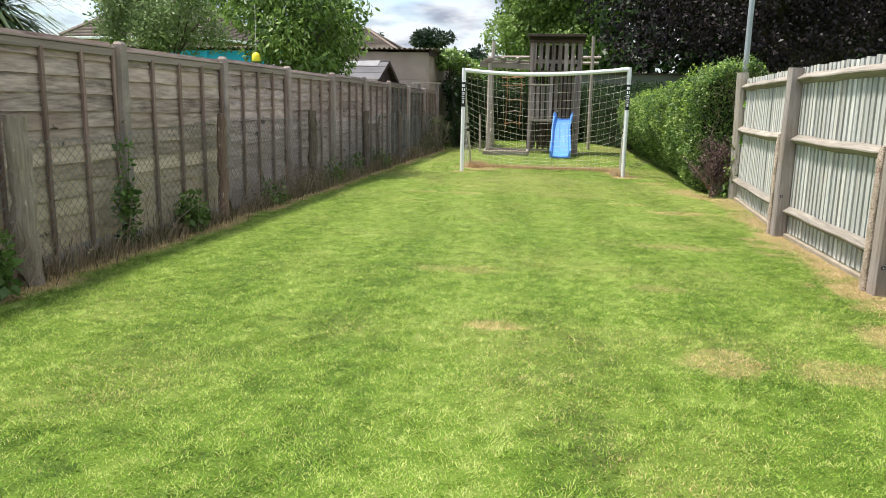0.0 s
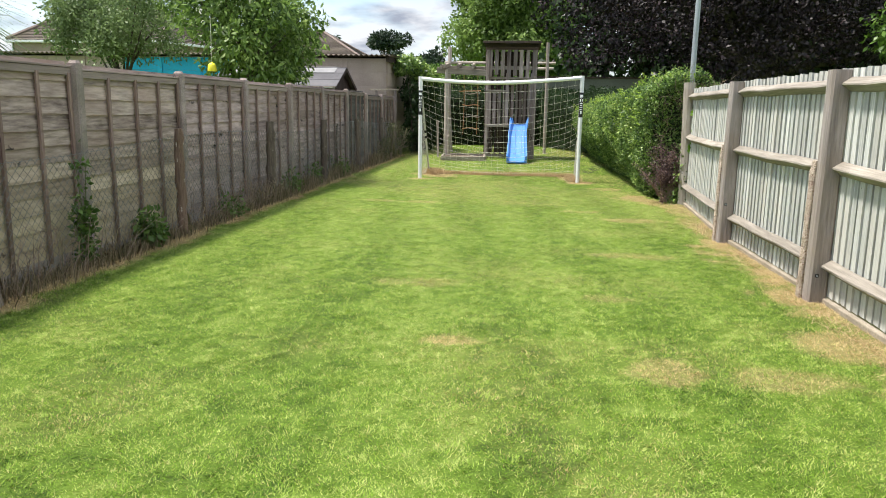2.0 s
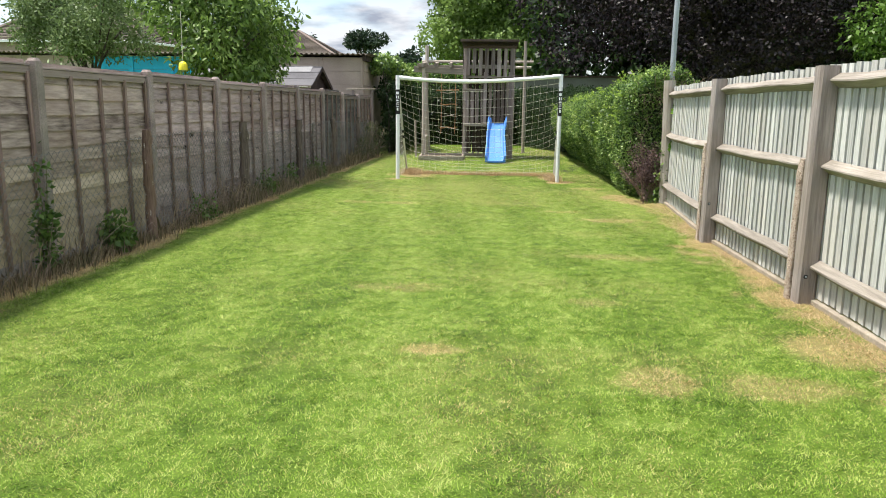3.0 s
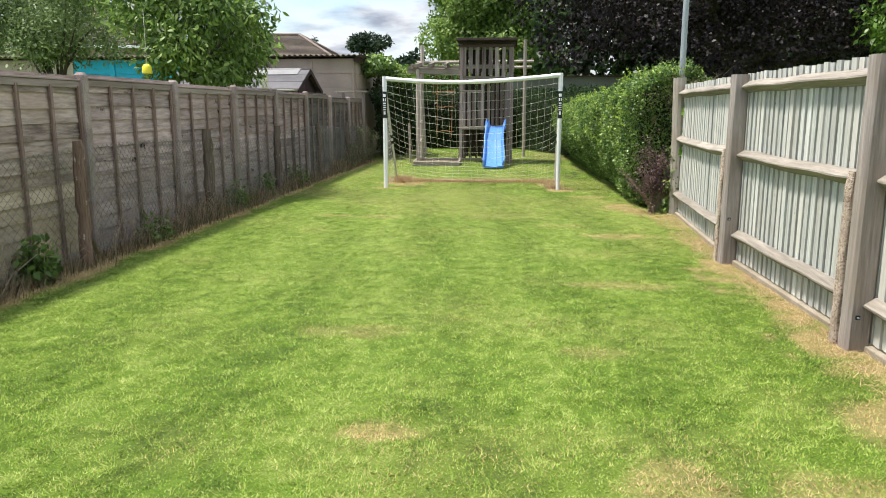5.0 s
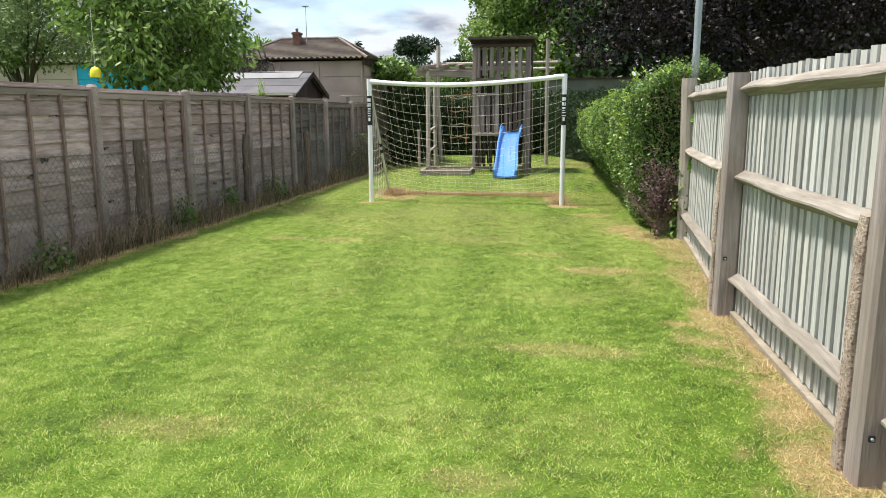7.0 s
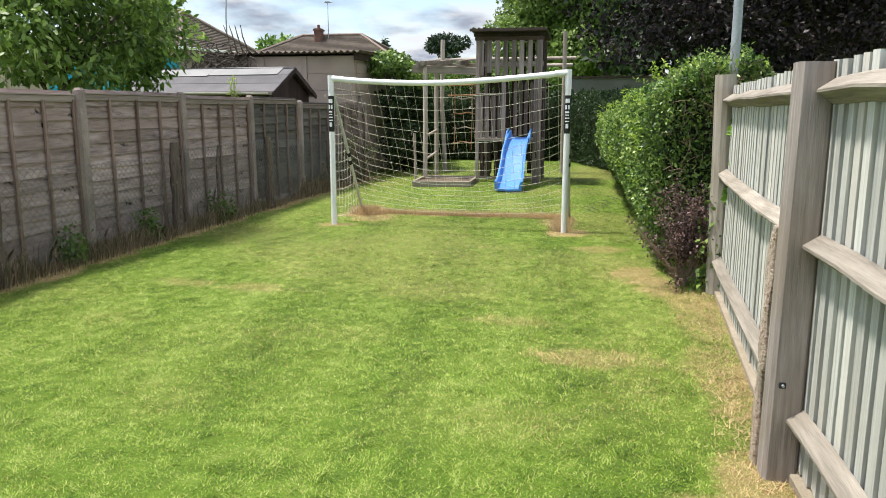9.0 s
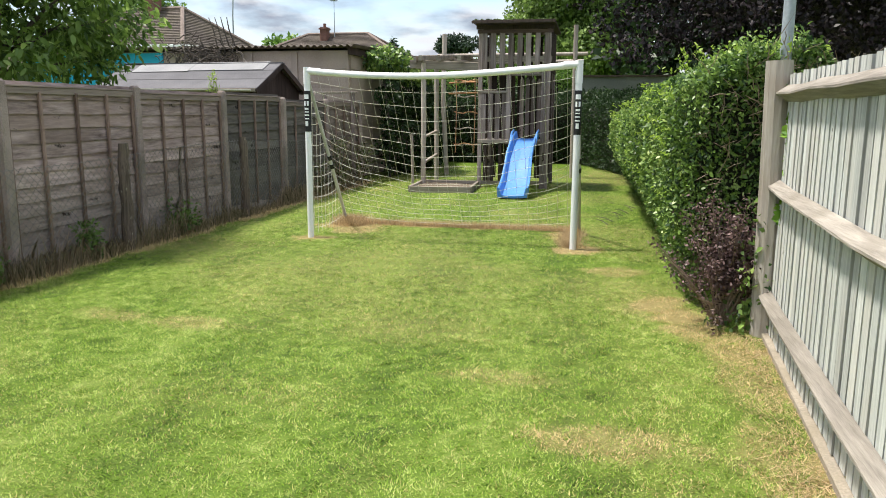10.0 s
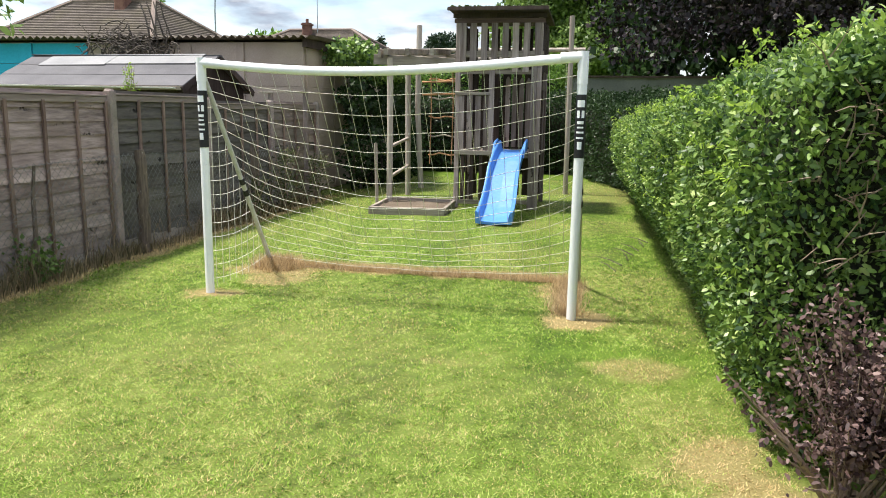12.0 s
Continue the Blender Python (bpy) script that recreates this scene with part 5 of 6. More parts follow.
fr("pole", [(-1.98, 20.96, -0.1), (-1.97, 20.97, 1.2), (-1.98, 21.0, 2.38)], 0.05)
fr("pole", [(-2.05, 22.5, -0.1), (-2.06, 22.5, 2.45)], 0.05)
fr("pole", [(-2.1, 23.8, -0.1), (-2.2, 23.85, 1.6), (-2.19, 23.9, 3.2)], 0.055, label="tall round pole standing above the frame")
fr("pole", [(0.8, 23.6, -0.1), (0.79, 23.6, 3.32)], 0.048, label="tall round pole beside the tower")
fr("stake", [(-2.17, 20.9, -0.1), (-2.2, 20.92, 1.02)], 0.028)
fr("long_rail", [(-2.5, 23.5, 2.52), (0.98, 23.7, 2.56)], 0.045)
fr("long_rail", [(-2.35, 23.9, 2.72), (1.05, 24.0, 2.74)], 0.045)
for p0, p1, w, h in (((-2.25, 21.0, 2.36), (-0.9, 21.05, 2.30), 0.06, 0.16), ((-2.2, 22.5, 2.5), (-0.9, 22.4, 2.48), 0.06, 0.12),
                     ((-2.12, 20.85, 2.44), (-2.2, 24.1, 2.6), 0.05, 0.13)):
    bm = bmesh.new(); bar(bm, Vector(p0) - OF, Vector(p1) - OF, w, h)
    part("beam", bm, TIMBER_X, FRAME)
for x in (-2.0, -1.65, -1.25):
    bm = bmesh.new(); bar(bm, Vector((x, 20.8, 2.46)) - OF, Vector((x - 0.1, 22.7, 2.6)) - OF, 0.07, 0.1)
    part("rafter", bm, TIMBER_X, FRAME)
for z in (0.45, 0.95):
    fr("cross_bar", [(-2.0, 21.0, z), (-2.05, 22.5, z + 0.1)], 0.03)
for z, w in ((2.05, 1), (1.83, 1)):
    fr("rung", [(-1.75, 22.3, z), (-1.1, 22.3, z + 0.02)], 0.018, ROPE)
LADDER = thing("rope_ladder", "orange rope ladder hanging from the climbing frame", "ladder", at=(-1.4, 22.4, 0))
bm = bmesh.new()
for x in (-0.22, 0.18):
    tube(bm, [(x, 0, 2.44), (x + 0.02, 0, 1.6), (x, 0, 0.6)], 0.009, 5)
part("ropes", bm, ROPE, LADDER)
for k in range(5):
    z = 2.1 - k * 0.33
    bm = bmesh.new()
    tube(bm, [(-0.25 + 0.1 * i, 0.01, z + 0.02 * math.sin(i * 1.7 + k)) for i in range(6)], 0.014, 6)
    part("rung", bm, POLE if k % 2 else ROPE, LADDER)

# sandpit
PIT = thing("sandpit", "low timber-framed sandpit filled with brown earth", "sandpit", at=(-1.4, 20.4, 0))
for p0, p1 in (((-0.55, -0.62, 0.055), (0.56, -0.5, 0.055)), ((-0.62, 0.72, 0.055), (0.52, 0.72, 0.055)), ((-0.55, -0.62, 0.055), (-0.62, 0.72, 0.055)), ((0.56, -0.5, 0.055), (0.5, 0.72, 0.055))):
    bm = bmesh.new(); bar(bm, p0, p1, 0.05, 0.13)
    part("side_board", bm, TIMBER_X, PIT)
bm = bmesh.new()
v = [bm.verts.new(c) for c in ((-0.54, -0.6, 0.07), (0.55, -0.48, 0.07), (0.5, 0.7, 0.07), (-0.6, 0.7, 0.07))]
bm.faces.new(v)
bmesh.ops.subdivide_edges(bm, edges=bm.edges, cuts=10, use_grid_fill=True)
for q in bm.verts:
    q.co.z += 0.03 * noise.noise(q.co * 3)
bmesh.ops.extrude_face_region(bm, geom=bm.faces[:])
for q in bm.verts[:len(bm.verts) // 2]:
    q.co.z = 0.005
part("earth", bm, SOIL, PIT, "brown earth filling")

# ---- lamp post ----
bm = bmesh.new()
tube(bm, [(0, 0, -0.1), (0.0, 0, 2.6), (0.04, 0.0, 6.0)], [0.045, 0.04, 0.035], 12)
LAMP = thing("lamp_post", "slim grey galvanised steel pole behind the hedge", "lamp post", at=(2.73, 12.3, 0))
part("pole", bm, STEEL, LAMP, smooth=True)

# ---- garage block with corrugated roof ----
GARAGE = thing("garage_block", "long prefabricated concrete garage, part painted bright blue, with a corrugated roof", "garage", at=(-3.82, 21.9, 0))


def gp(name, x0, x1, y0, y1, z0, z1, mat, label=""):
    bm = bmesh.new()
    block(bm, x0 + 3.82, x1 + 3.82, y0 - 21.9, y1 - 21.9, z0, z1)
    return part(name, bm, mat, GARAGE, label)


gp("wall", -26.0, -3.84, 21.96, 27.8, -0.1, 2.72, CONCRETE)
edges = [-3.82, -5.03, -6.07, -7.1, -8.2] + [-8.2 - 1.2 * k for k in range(1, 15)]
for a, b in zip(edges, edges[1:]):
    blue = a < -8.1 and a > -11.0
    mat = BLUE_WALL if blue else CONCRETE
    gp("post", a - 0.07, a + 0.07 if a < -3.9 else a, 21.885, 21.958, 0, 2.7, mat)
    for k in range(7):
        z0 = 0.02 + k * 0.385
        gp("panel", b + 0.075, a - 0.075, 21.915 + 0.004 * (k % 2), 21.957, z0, min(z0 + 0.377, 2.7), mat)
for k in range(7):
    z0 = 0.02 + k * 0.385
    for j in range(4):
        y0 = 22.0 + j * 1.43
        gp("panel", -3.838, -3.80, y0 + 0.01, y0 + 1.41, z0, min(z0 + 0.377, 2.7), CONCRETE)


def make_corrugated():
    n = 620
    xs = np.linspace(-26.2, -3.62, n)
    zz = 0.028 * np.sin(xs * 2 * math.pi / 0.146)
    V, F = [], []
    for y, z in ((21.68, 2.79), (24.8, 2.86), (28.0, 2.75)):
        for lay in (0.0, -0.012):
            for x, w in zip(xs, zz):
                V.append((x + 3.82, y - 21.9, z + w + lay))
    for r in range(2):
        for lay in range(2):
            o = (r * 2 + lay) * n
            for i in range(n - 1):
                F.append((o + i, o + i + 1, o + 2 * n + i + 1, o + 2 * n + i))
    for i in range(n - 1):
        F.append((i, i + 1, n + i + 1, n + i))
    link_mesh("roof", fast_mesh("roof", V, F), CORRUGATED, GARAGE, "brown mossy corrugated sheet roof")


make_corrugated()
gp("fascia", -3.80, -3.72, 21.8, 27.9, 2.62, 2.78, TIMBER_DARK_SHADED)
# dead climber on the roof edge
VINE = thing("dead_climber", "tangle of bare dead climber stems hanging over the roof edge", "climber", at=(-7.0, 21.66, 2.66))
bm = bmesh.new()
rr = random.Random(31)
for k in range(150):
    p = Vector((rr.gauss(0, 0.45), rr.uniform(-0.25, 0.12), rr.gauss(-0.02, 0.1)))
    pts = [p]
    d = Vector((rr.uniform(-1, 1), rr.uniform(-0.4, 0.4), rr.uniform(-0.6, 0.5)))
    for _ in range(5):
        d = (d + Vector((rr.uniform(-1, 1), rr.uniform(-0.5, 0.5), rr.uniform(-1, 0.55))) * 0.8).normalized()
        pts.append(pts[-1] + d * 0.09)
    tube(bm, pts, rr.uniform(0.006, 0.014), 4)
for k in range(4):
    tube(bm, [(0.3 + 0.15 * k, 0.1, 0.0), (0.2 + 0.12 * k, 0.1, 0.5), (0.1 + 0.14 * k, 0.1, 0.75)], [0.02, 0.015, 0.008], 5)
part("stem", bm, BARK, VINE)

# ---- shed with felt roof ----
SHED = thing("shed", "low garden shed with grey felt roof and dark gable", "shed", at=(-4.6, 20.3, 0))


def make_shed():
    x0, x1 = -3.35, -0.12
    ridge, eave = 2.34, 1.86
    bm = bmesh.new()
    v = []
    for x in (x0 + 0.1, x1):
        v.append([bm.verts.new(c) for c in ((x, -1.05, 0), (x, 1.05, 0), (x, 1.05, eave), (x, 0.02, ridge - 0.03), (x, -1.05, eave))])
    bm.faces.new(v[0]), bm.faces.new(v[1][::-1])
    for k in range(5):
        bm.faces.new((v[0][k], v[0][(k + 1) % 5], v[1][(k + 1) % 5], v[1][k]))
    part("wall", bm, TIMBER_DARK_SHADED, SHED, "dark timber walls")
    for sgn in (-1, 1):
        for k in range(3):
            bm = bmesh.new()
            a, b = k / 3, (k + 1) / 3 + 0.03
            pa, pb = Vector((0, sgn * 1.16 * (1 - a), eave - 0.02 + (ridge - eave + 0.02) * a)), Vector((0, sgn * 1.16 * max(1 - b, 0), eave - 0.02 + (ridge - eave + 0.02) * min(b, 1)))
            lift = 0.008 * k
            bar(bm, (x0, (pa.y + pb.y) / 2, (pa.z + pb.z) / 2 + lift), (x1 + 0.14, (pa.y + pb.y) / 2, (pa.z + pb.z) / 2 + lift + 0.01),
                (pb - pa).length, 0.02, up=(0, -(pb.z - pa.z) * (1 if pb.y > pa.y else -1), abs(pb.y - pa.y)))
            part("roof_felt", bm, FELT, SHED, "grey mineral roofing felt")
        bm = bmesh.new()
        bar(bm, (x1 + 0.13, sgn * 1.17, eave - 0.07), (x1 + 0.13, 0, ridge - 0.03), 0.03, 0.09)
        part("bargeboard", bm, TIMBER_DARK_SHADED, SHED)
        bm = bmesh.new()
        bar(bm, (x0, sgn * 1.17, eave - 0.05), (x1 + 0.12, sgn * 1.17, eave - 0.04), 0.03, 0.06)
        part("fascia", bm, TIMBER_X, SHED)
        if sgn == -1:
            bm = bmesh.new()
            bar(bm, (x0 + 0.05, -1.215, eave - 0.02), (x1 + 0.05, -1.215, eave - 0.04), 0.04, 0.024)
            part("gutter_strip", bm, CREAM, SHED, "thin white plastic strip along the eave")
    bm = bmesh.new()
    bar(bm, (x0, 0, ridge + 0.025), (x1 + 0.14, 0, ridge + 0.02), 0.16, 0.015)
    part("ridge_strip", bm, FELT, SHED)
    # loose pale sheets lying on the upper slope
    for xa, xb, t0, t1, lift in ((x0 + 0.4, -1.75, 0.62, 0.99, 0.03), (-1.8, x1 - 0.1, 0.66, 0.995, 0.036)):
        bm = bmesh.new()
        pa = Vector((0, -1.16 * (1 - t0), eave - 0.02 + (ridge - eave + 0.02) * t0 + lift))
        pb = Vector((0, -1.16 * (1 - t1), eave - 0.02 + (ridge - eave + 0.02) * t1 + lift))
        bar(bm, (xa, (pa.y + pb.y) / 2, (pa.z + pb.z) / 2), (xb, (pa.y + pb.y) / 2, (pa.z + pb.z) / 2 + 0.012), (pb - pa).length, 0.008,
            up=(0, -(pb.z - pa.z), pb.y - pa.y), bevel=0.002)
        part("loose_sheet", bm, FELT_PALE, SHED, "pale grey loose sheet on the roof")


make_shed()
SPRIG = thing("roof_weed", "pale yellow-green weed sprouting at the shed eave", "weed", at=(-5.35, 19.02, 1.78))
bm = bmesh.new()
for k in range(5):
    tube(bm, [(0.02 * k - 0.04, 0, -0.1), (0.03 * k - 0.06, 0.0, 0.2), (0.05 * k - 0.1, -0.02, 0.34 + 0.03 * (k % 3))], [0.005, 0.004, 0.002], 4)
part("stem", bm, TWIG, SPRIG)
p, d = crown_points(150, [(0, 0, 0.18, 0.1, 0.06, 0.2), (0.02, 0, 0.02, 0.14, 0.07, 0.07)], 91, 0.1)
leaves("foliage", p, d, 0.05, SHOOT_LEAF, SPRIG, 0.4, 0.1, kind="stuff")

# ---- houses beyond ----
def house(name, label, ridge, eaves, wall_h, chimney, seed):
    """ridge: two points; eaves: four corners round it, in order, ends first."""
    e = thing(name, label, "house", at=(*eaves[0][:2], 0))
    o = Vector((*eaves[0][:2], 0))
    R = [Vector(r) - o for r in ridge]
    E = [Vector(c) - o for c in eaves]
    cen = sum(E, Vector()) / 4
    bm = bmesh.new()
    W = [Vector((c.x, c.y, 0)).lerp(Vector((cen.x, cen.y, 0)), 0.06) for c in E]
    lo, hi = [bm.verts.new((w.x, w.y, -0.1)) for w in W], [bm.verts.new((w.x, w.y, wall_h - 0.05)) for w in W]
    for k in range(4):
        bm.faces.new((lo[k], lo[(k + 1) % 4], hi[(k + 1) % 4], hi[k]))
    bm.faces.new(hi); bm.faces.new(lo[::-1])
    part("wall", bm, RENDER, e)
    # tiled slopes in courses
    faces = [(E[0], E[1], R[1], R[0]), (E[1], E[2], R[1], R[1]), (E[2], E[3], R[0], R[1]), (E[3], E[0], R[0], R[0])]
    bm = bmesh.new()
    for a, b, c, d in faces:
        n, prev = 22, None
        for k in range(n + 1):
            p, q = a.lerp(d, k / n), b.lerp(c, k / n)
            for lift in ((0.0,) if k == n else (0.0, 0.055)):
                row = [bm.verts.new(p + Vector((0, 0, lift))), bm.verts.new(q + Vector((0, 0, lift)))]
                if prev and (row[0].co - row[1].co).length > 0.001:
                    bm.faces.new((prev[0], prev[1], row[1], row[0]))
                elif prev:
                    bm.faces.new((prev[0], prev[1], row[0]))
                prev = row
    bmesh.ops.remove_doubles(bm, verts=bm.verts, dist=0.002)
    roof = part("roof", bm, TILE, e, "brown tiled hipped roof")
    bm = bmesh.new()
    for a, b in ((R[0], R[1]), (E[1], R[1]), (E[2], R[1]), (E[3], R[0]), (E[0], R[0])):
        tube(bm, [a + Vector((0, 0, 0.05)), b + Vector((0, 0, 0.05))], 0.13, 6)
    part("ridge_tiles", bm, TILE_RIDGE, roof)
    bm = bmesh.new()
    for k in range(4):
        bar(bm, E[k] - Vector((0, 0, 0.1)), E[(k + 1) % 4] - Vector((0, 0, 0.1)), 0.12, 0.16)
    part("gutter", bm, WHITE, e)
    if chimney:
        c = Vector(chimney[:3]) - o
        bm = bmesh.new()
        bar(bm, (c.x, c.y, c.z - 1.8), c, chimney[3], chimney[3] * 0.8, up=(1, 0, 0))
        bar(bm, c - Vector((0, 0, 0.18)), c - Vector((0, 0, 0.06)), chimney[3] * 1.2, chimney[3], up=(1, 0, 0))
        ch = part("chimney", bm, BRICK, roof)
        bm = bmesh.new()
        tube(bm, [c, c + Vector((0, 0, 0.3))], 0.12, 8)
        part("chimney_pot", bm, BRICK, e)
    return e, o, W


TILE_RIDGE = surface("ridge_tile", (0.15, 0.115, 0.1), (0.27, 0.215, 0.185), 2, 14, vary=0.0)
house("house", "brick and render house with a brown tiled hipped roof", [(-30.6, 51.4, 7.75), (-25.1, 51.4, 7.75)],
      [(-34.2, 48, 5.3), (-23.2, 48, 5.3), (-21.4, 54.8, 5.3), (-34.2, 54.8, 5.3)], 5.4, (-26.9, 51.0, 8.9, 0.9), 1)
house("house", "distant house with a brown hipped roof and brick chimney", [(-22.6, 66, 7.5), (-17.5, 66, 7.5)],
      [(-27.0, 62, 5.2), (-13.4, 62, 5.2), (-13.4, 70, 5.2), (-27.0, 70, 5.2)], 5.2, (-20.9, 65.3, 8.0, 0.75), 2)
# window of the first house
WIN = thing("window_1", "white-framed upper window of the brown-roofed house", "window", at=(-33.2, 48.3, 4.3), kind="structure")
bm = bmesh.new(); block(bm, -0.75, 0.75, 0, 0.05, 0, 0.95)
part("pane", bm, GLASS, WIN)
bm = bmesh.new()
for p, q in (((-0.8, -0.03, 0), (0.8, -0.03, 0)), ((-0.8, -0.03, 0.98), (0.8, -0.03, 0.98)), ((-0.77, -0.03, 0), (-0.77, -0.03, 0.98)), ((0.77, -0.03, 0), (0.77, -0.03, 0.98)), ((0, -0.03, 0), (0, -0.03, 0.98))):
    bar(bm, p, q, 0.08, 0.08)
part("window_frame", bm, WHITE, WIN)
for nm, x, y, h in (("aerial_pole", -40.2, 87.2, 17.0), ("aerial_pole", -20.2, 65.6, 10.2)):
    bm = bmesh.new()
    tube(bm, [(0, 0, -0.1), (0.02, 0, h * 0.7), (0.35 if h > 11 else 0.02, 0, h)], [0.1, 0.08, 0.05] if h > 11 else [0.05, 0.04, 0.02], 6)
    e = thing(nm, "thin dark aerial mast against the sky", "aerial", at=(x, y, 0))
    part("mast", bm, STEEL, e)
    if h < 11:
        bm = bmesh.new()
        for k in range(4):
            bar(bm, (-0.3, -0.3 + 0.2 * k, h - 0.1), (0.3, -0.3 + 0.2 * k, h - 0.1), 0.03, 0.03)
        bar(bm, (0, -0.5, h - 0.1), (0, 0.5, h - 0.1), 0.03, 0.03)
        part("antenna", bm, STEEL, e)

# low pale outbuilding behind the end hedge
OUT = thing("outbuilding", "low rendered outbuilding, tree shade in its grey colour, with a dark roof edge", "building", at=(2.0, 36.5, 0))
bm = bmesh.new(); block(bm, -1.6, 3.6, 0, 4, -0.1, 2.78); part("wall", bm, OUT_WALL, OUT)
bm = bmesh.new(); block(bm, -1.7, 3.7, -0.1, 4.1, 2.784, 2.85); part("roof", bm, TIMBER_DARK_SHADED, OUT)

# ---- trees ----
wal = [(-4.75, 13.3, 2.75, 0.85, 0.8, 0.65), (-4.25, 13.9, 2.4, 0.65, 0.6, 0.5), (-5.2, 13.0, 2.8, 0.6, 0.6, 0.45), (-4.6, 12.7, 2.35, 0.55, 0.55, 0.4),
       (-4.9, 13.9, 3.3, 0.75, 0.7, 0.55), (-4.4, 13.2, 3.5, 0.7, 0.6, 0.5), (-5.4, 13.5, 3.2, 0.6, 0.6, 0.5), (-4.2, 14.2, 2.0, 0.4, 0.45, 0.28), (-4.1, 12.9, 2.9, 0.5, 0.5, 0.4),
       (-4.9, 13.1, 4.0, 0.7, 0.7, 0.5), (-3.9, 13.9, 2.9, 0.5, 0.5, 0.4), (-5.0, 13.2, 2.05, 0.5, 0.5, 0.25),
       (-4.3, 13.2, 1.95, 0.5, 0.6, 0.28), (-4.7, 14.4, 2.2, 0.6, 0.6, 0.4), (-4.2, 14.7, 2.5, 0.55, 0.55, 0.45), (-4.5, 14.6, 3.1, 0.55, 0.55, 0.45), (-5.6, 13.4, 3.6, 0.6, 0.6, 0.5), (-6.1, 13.8, 3.2, 0.5, 0.5, 0.45)]
tree("fruit_tree", "leafy green fruit tree behind the panel fence", (-4.65, 13.3, 0), 2.3, 0.075, wal, 13500, 0.11, WALNUT_LEAF, 101, aspect=0.42, shell=0.2, droop=0.6)
wil = scatter_blobs((-7.8, 14.6, 2.95), (1.7, 1.2, 1.0), 36, 0.42, 5)
tree("small_tree", "airy grey-green small tree behind the panel fence", (-7.7, 14.6, 0), 2.0, 0.07, wil, 18000, 0.075, SILVER_LEAF, 102, aspect=0.45, shell=0.15, droop=0.2)
gre = scatter_blobs((0.0, 64, 8.6), (6.0, 4.5, 7.6), 95, 2.0, 6)
tree("green_tree", "large rounded mid-green tree beyond the garden", (0.3, 64, 0), 6.5, 0.45, gre, 110000, 0.31, SOFT_LEAF, 103, shell=0.7, aspect=0.7)
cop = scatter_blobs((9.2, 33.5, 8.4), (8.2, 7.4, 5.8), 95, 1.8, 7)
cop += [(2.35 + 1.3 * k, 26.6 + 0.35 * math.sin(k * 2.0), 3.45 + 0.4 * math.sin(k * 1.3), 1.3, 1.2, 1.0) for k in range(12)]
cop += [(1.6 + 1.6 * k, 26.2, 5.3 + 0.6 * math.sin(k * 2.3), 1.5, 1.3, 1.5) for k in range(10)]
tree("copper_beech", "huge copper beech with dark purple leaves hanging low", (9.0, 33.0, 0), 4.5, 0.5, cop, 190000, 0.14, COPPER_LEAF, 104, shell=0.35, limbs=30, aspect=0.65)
# fill added to darken the gaps in the beech, shade in its leaves' colour
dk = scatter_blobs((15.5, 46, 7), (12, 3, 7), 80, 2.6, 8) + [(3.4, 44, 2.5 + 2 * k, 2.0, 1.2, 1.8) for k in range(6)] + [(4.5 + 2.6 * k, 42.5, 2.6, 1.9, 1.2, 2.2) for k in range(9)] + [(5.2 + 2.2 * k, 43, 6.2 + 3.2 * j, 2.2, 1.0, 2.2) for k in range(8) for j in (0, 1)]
tree("dark_fill_tree", "dense fill tree added behind the copper beech, shade in its leaf colour", (17, 46, 0), 5, 0.5, dk, 62000, 0.48, SHADED_LEAF, 105, shell=0.6, aspect=0.7)
rg = scatter_blobs((12.6, 24.5, 4.0), (1.4, 1.6, 2.6), 16, 0.9, 9)
tree("green_tree", "mid-green tree beside the copper beech", (12.6, 24.5, 0), 3, 0.16, rg, 9000, 0.2, TREE_LEAF, 106, shell=0.5)
pn = scatter_blobs((-31, 170, 15.6), (4.3, 3, 2.3), 16, 1.7, 10, 0.6)
tree("pine", "distant flat-topped dark pine on the skyline", (-31, 170, 0), 14, 0.45, pn, 5200, 0.7, PINE_LEAF, 107, shell=0.5)
for nm, c, r, cnt, sz, s, mat in (("far_tree", (-33, 84, 6.0), (6, 3, 3.2), 5000, 0.6, 11, TREE_LEAF), ("far_tree", (-44, 76, 9.5), (4, 3, 4.2), 6000, 0.5, 12, TREE_LEAF),
                                   ("far_tree", (-23, 150, 8), (10, 4, 4.5), 5000, 1.0, 13, PINE_LEAF), ("far_tree", (-58, 100, 6), (9, 4, 5), 4500, 0.8, 14, TREE_LEAF)):
    tree(nm, "distant green tree on the skyline behind the roofs", (c[0], c[1], 0), c[2] * 0.7, 0.3, scatter_blobs(c, r, 16, min(r) * 0.5, s), cnt, sz, mat, 110 + s, shell=0.5)
con = [(-24, 96, 6.6 + 0.6 * k, 1.3 - 0.22 * k, 1.3 - 0.22 * k, 0.6) for k in range(6)]
tree("conifer", "small pointed distant conifer", (-24, 96, 0), 8.5, 0.15, con, 2500, 0.5, PINE_LEAF, 120, shell=0.3)

# ivy-covered mound beside the garage end
IVYB = thing("ivy_mound", "bright ivy spilling over the corner of the garage", "bush", at=(-3.2, 24.0, 0))
# lower ivy takes the shaded leaf colour, the top the bright one
p, d = crown_points(9000, [(0.1, 0.8, 0.9, 0.5, 2.4, 1.0), (0.05, 0.2, 1.75, 0.5, 1.7, 0.6)], 77, 0.7)
leaves("lower_foliage", p, d, 0.09, SHADED_LEAF, IVYB, 0.7, 0.4, kind="stuff")
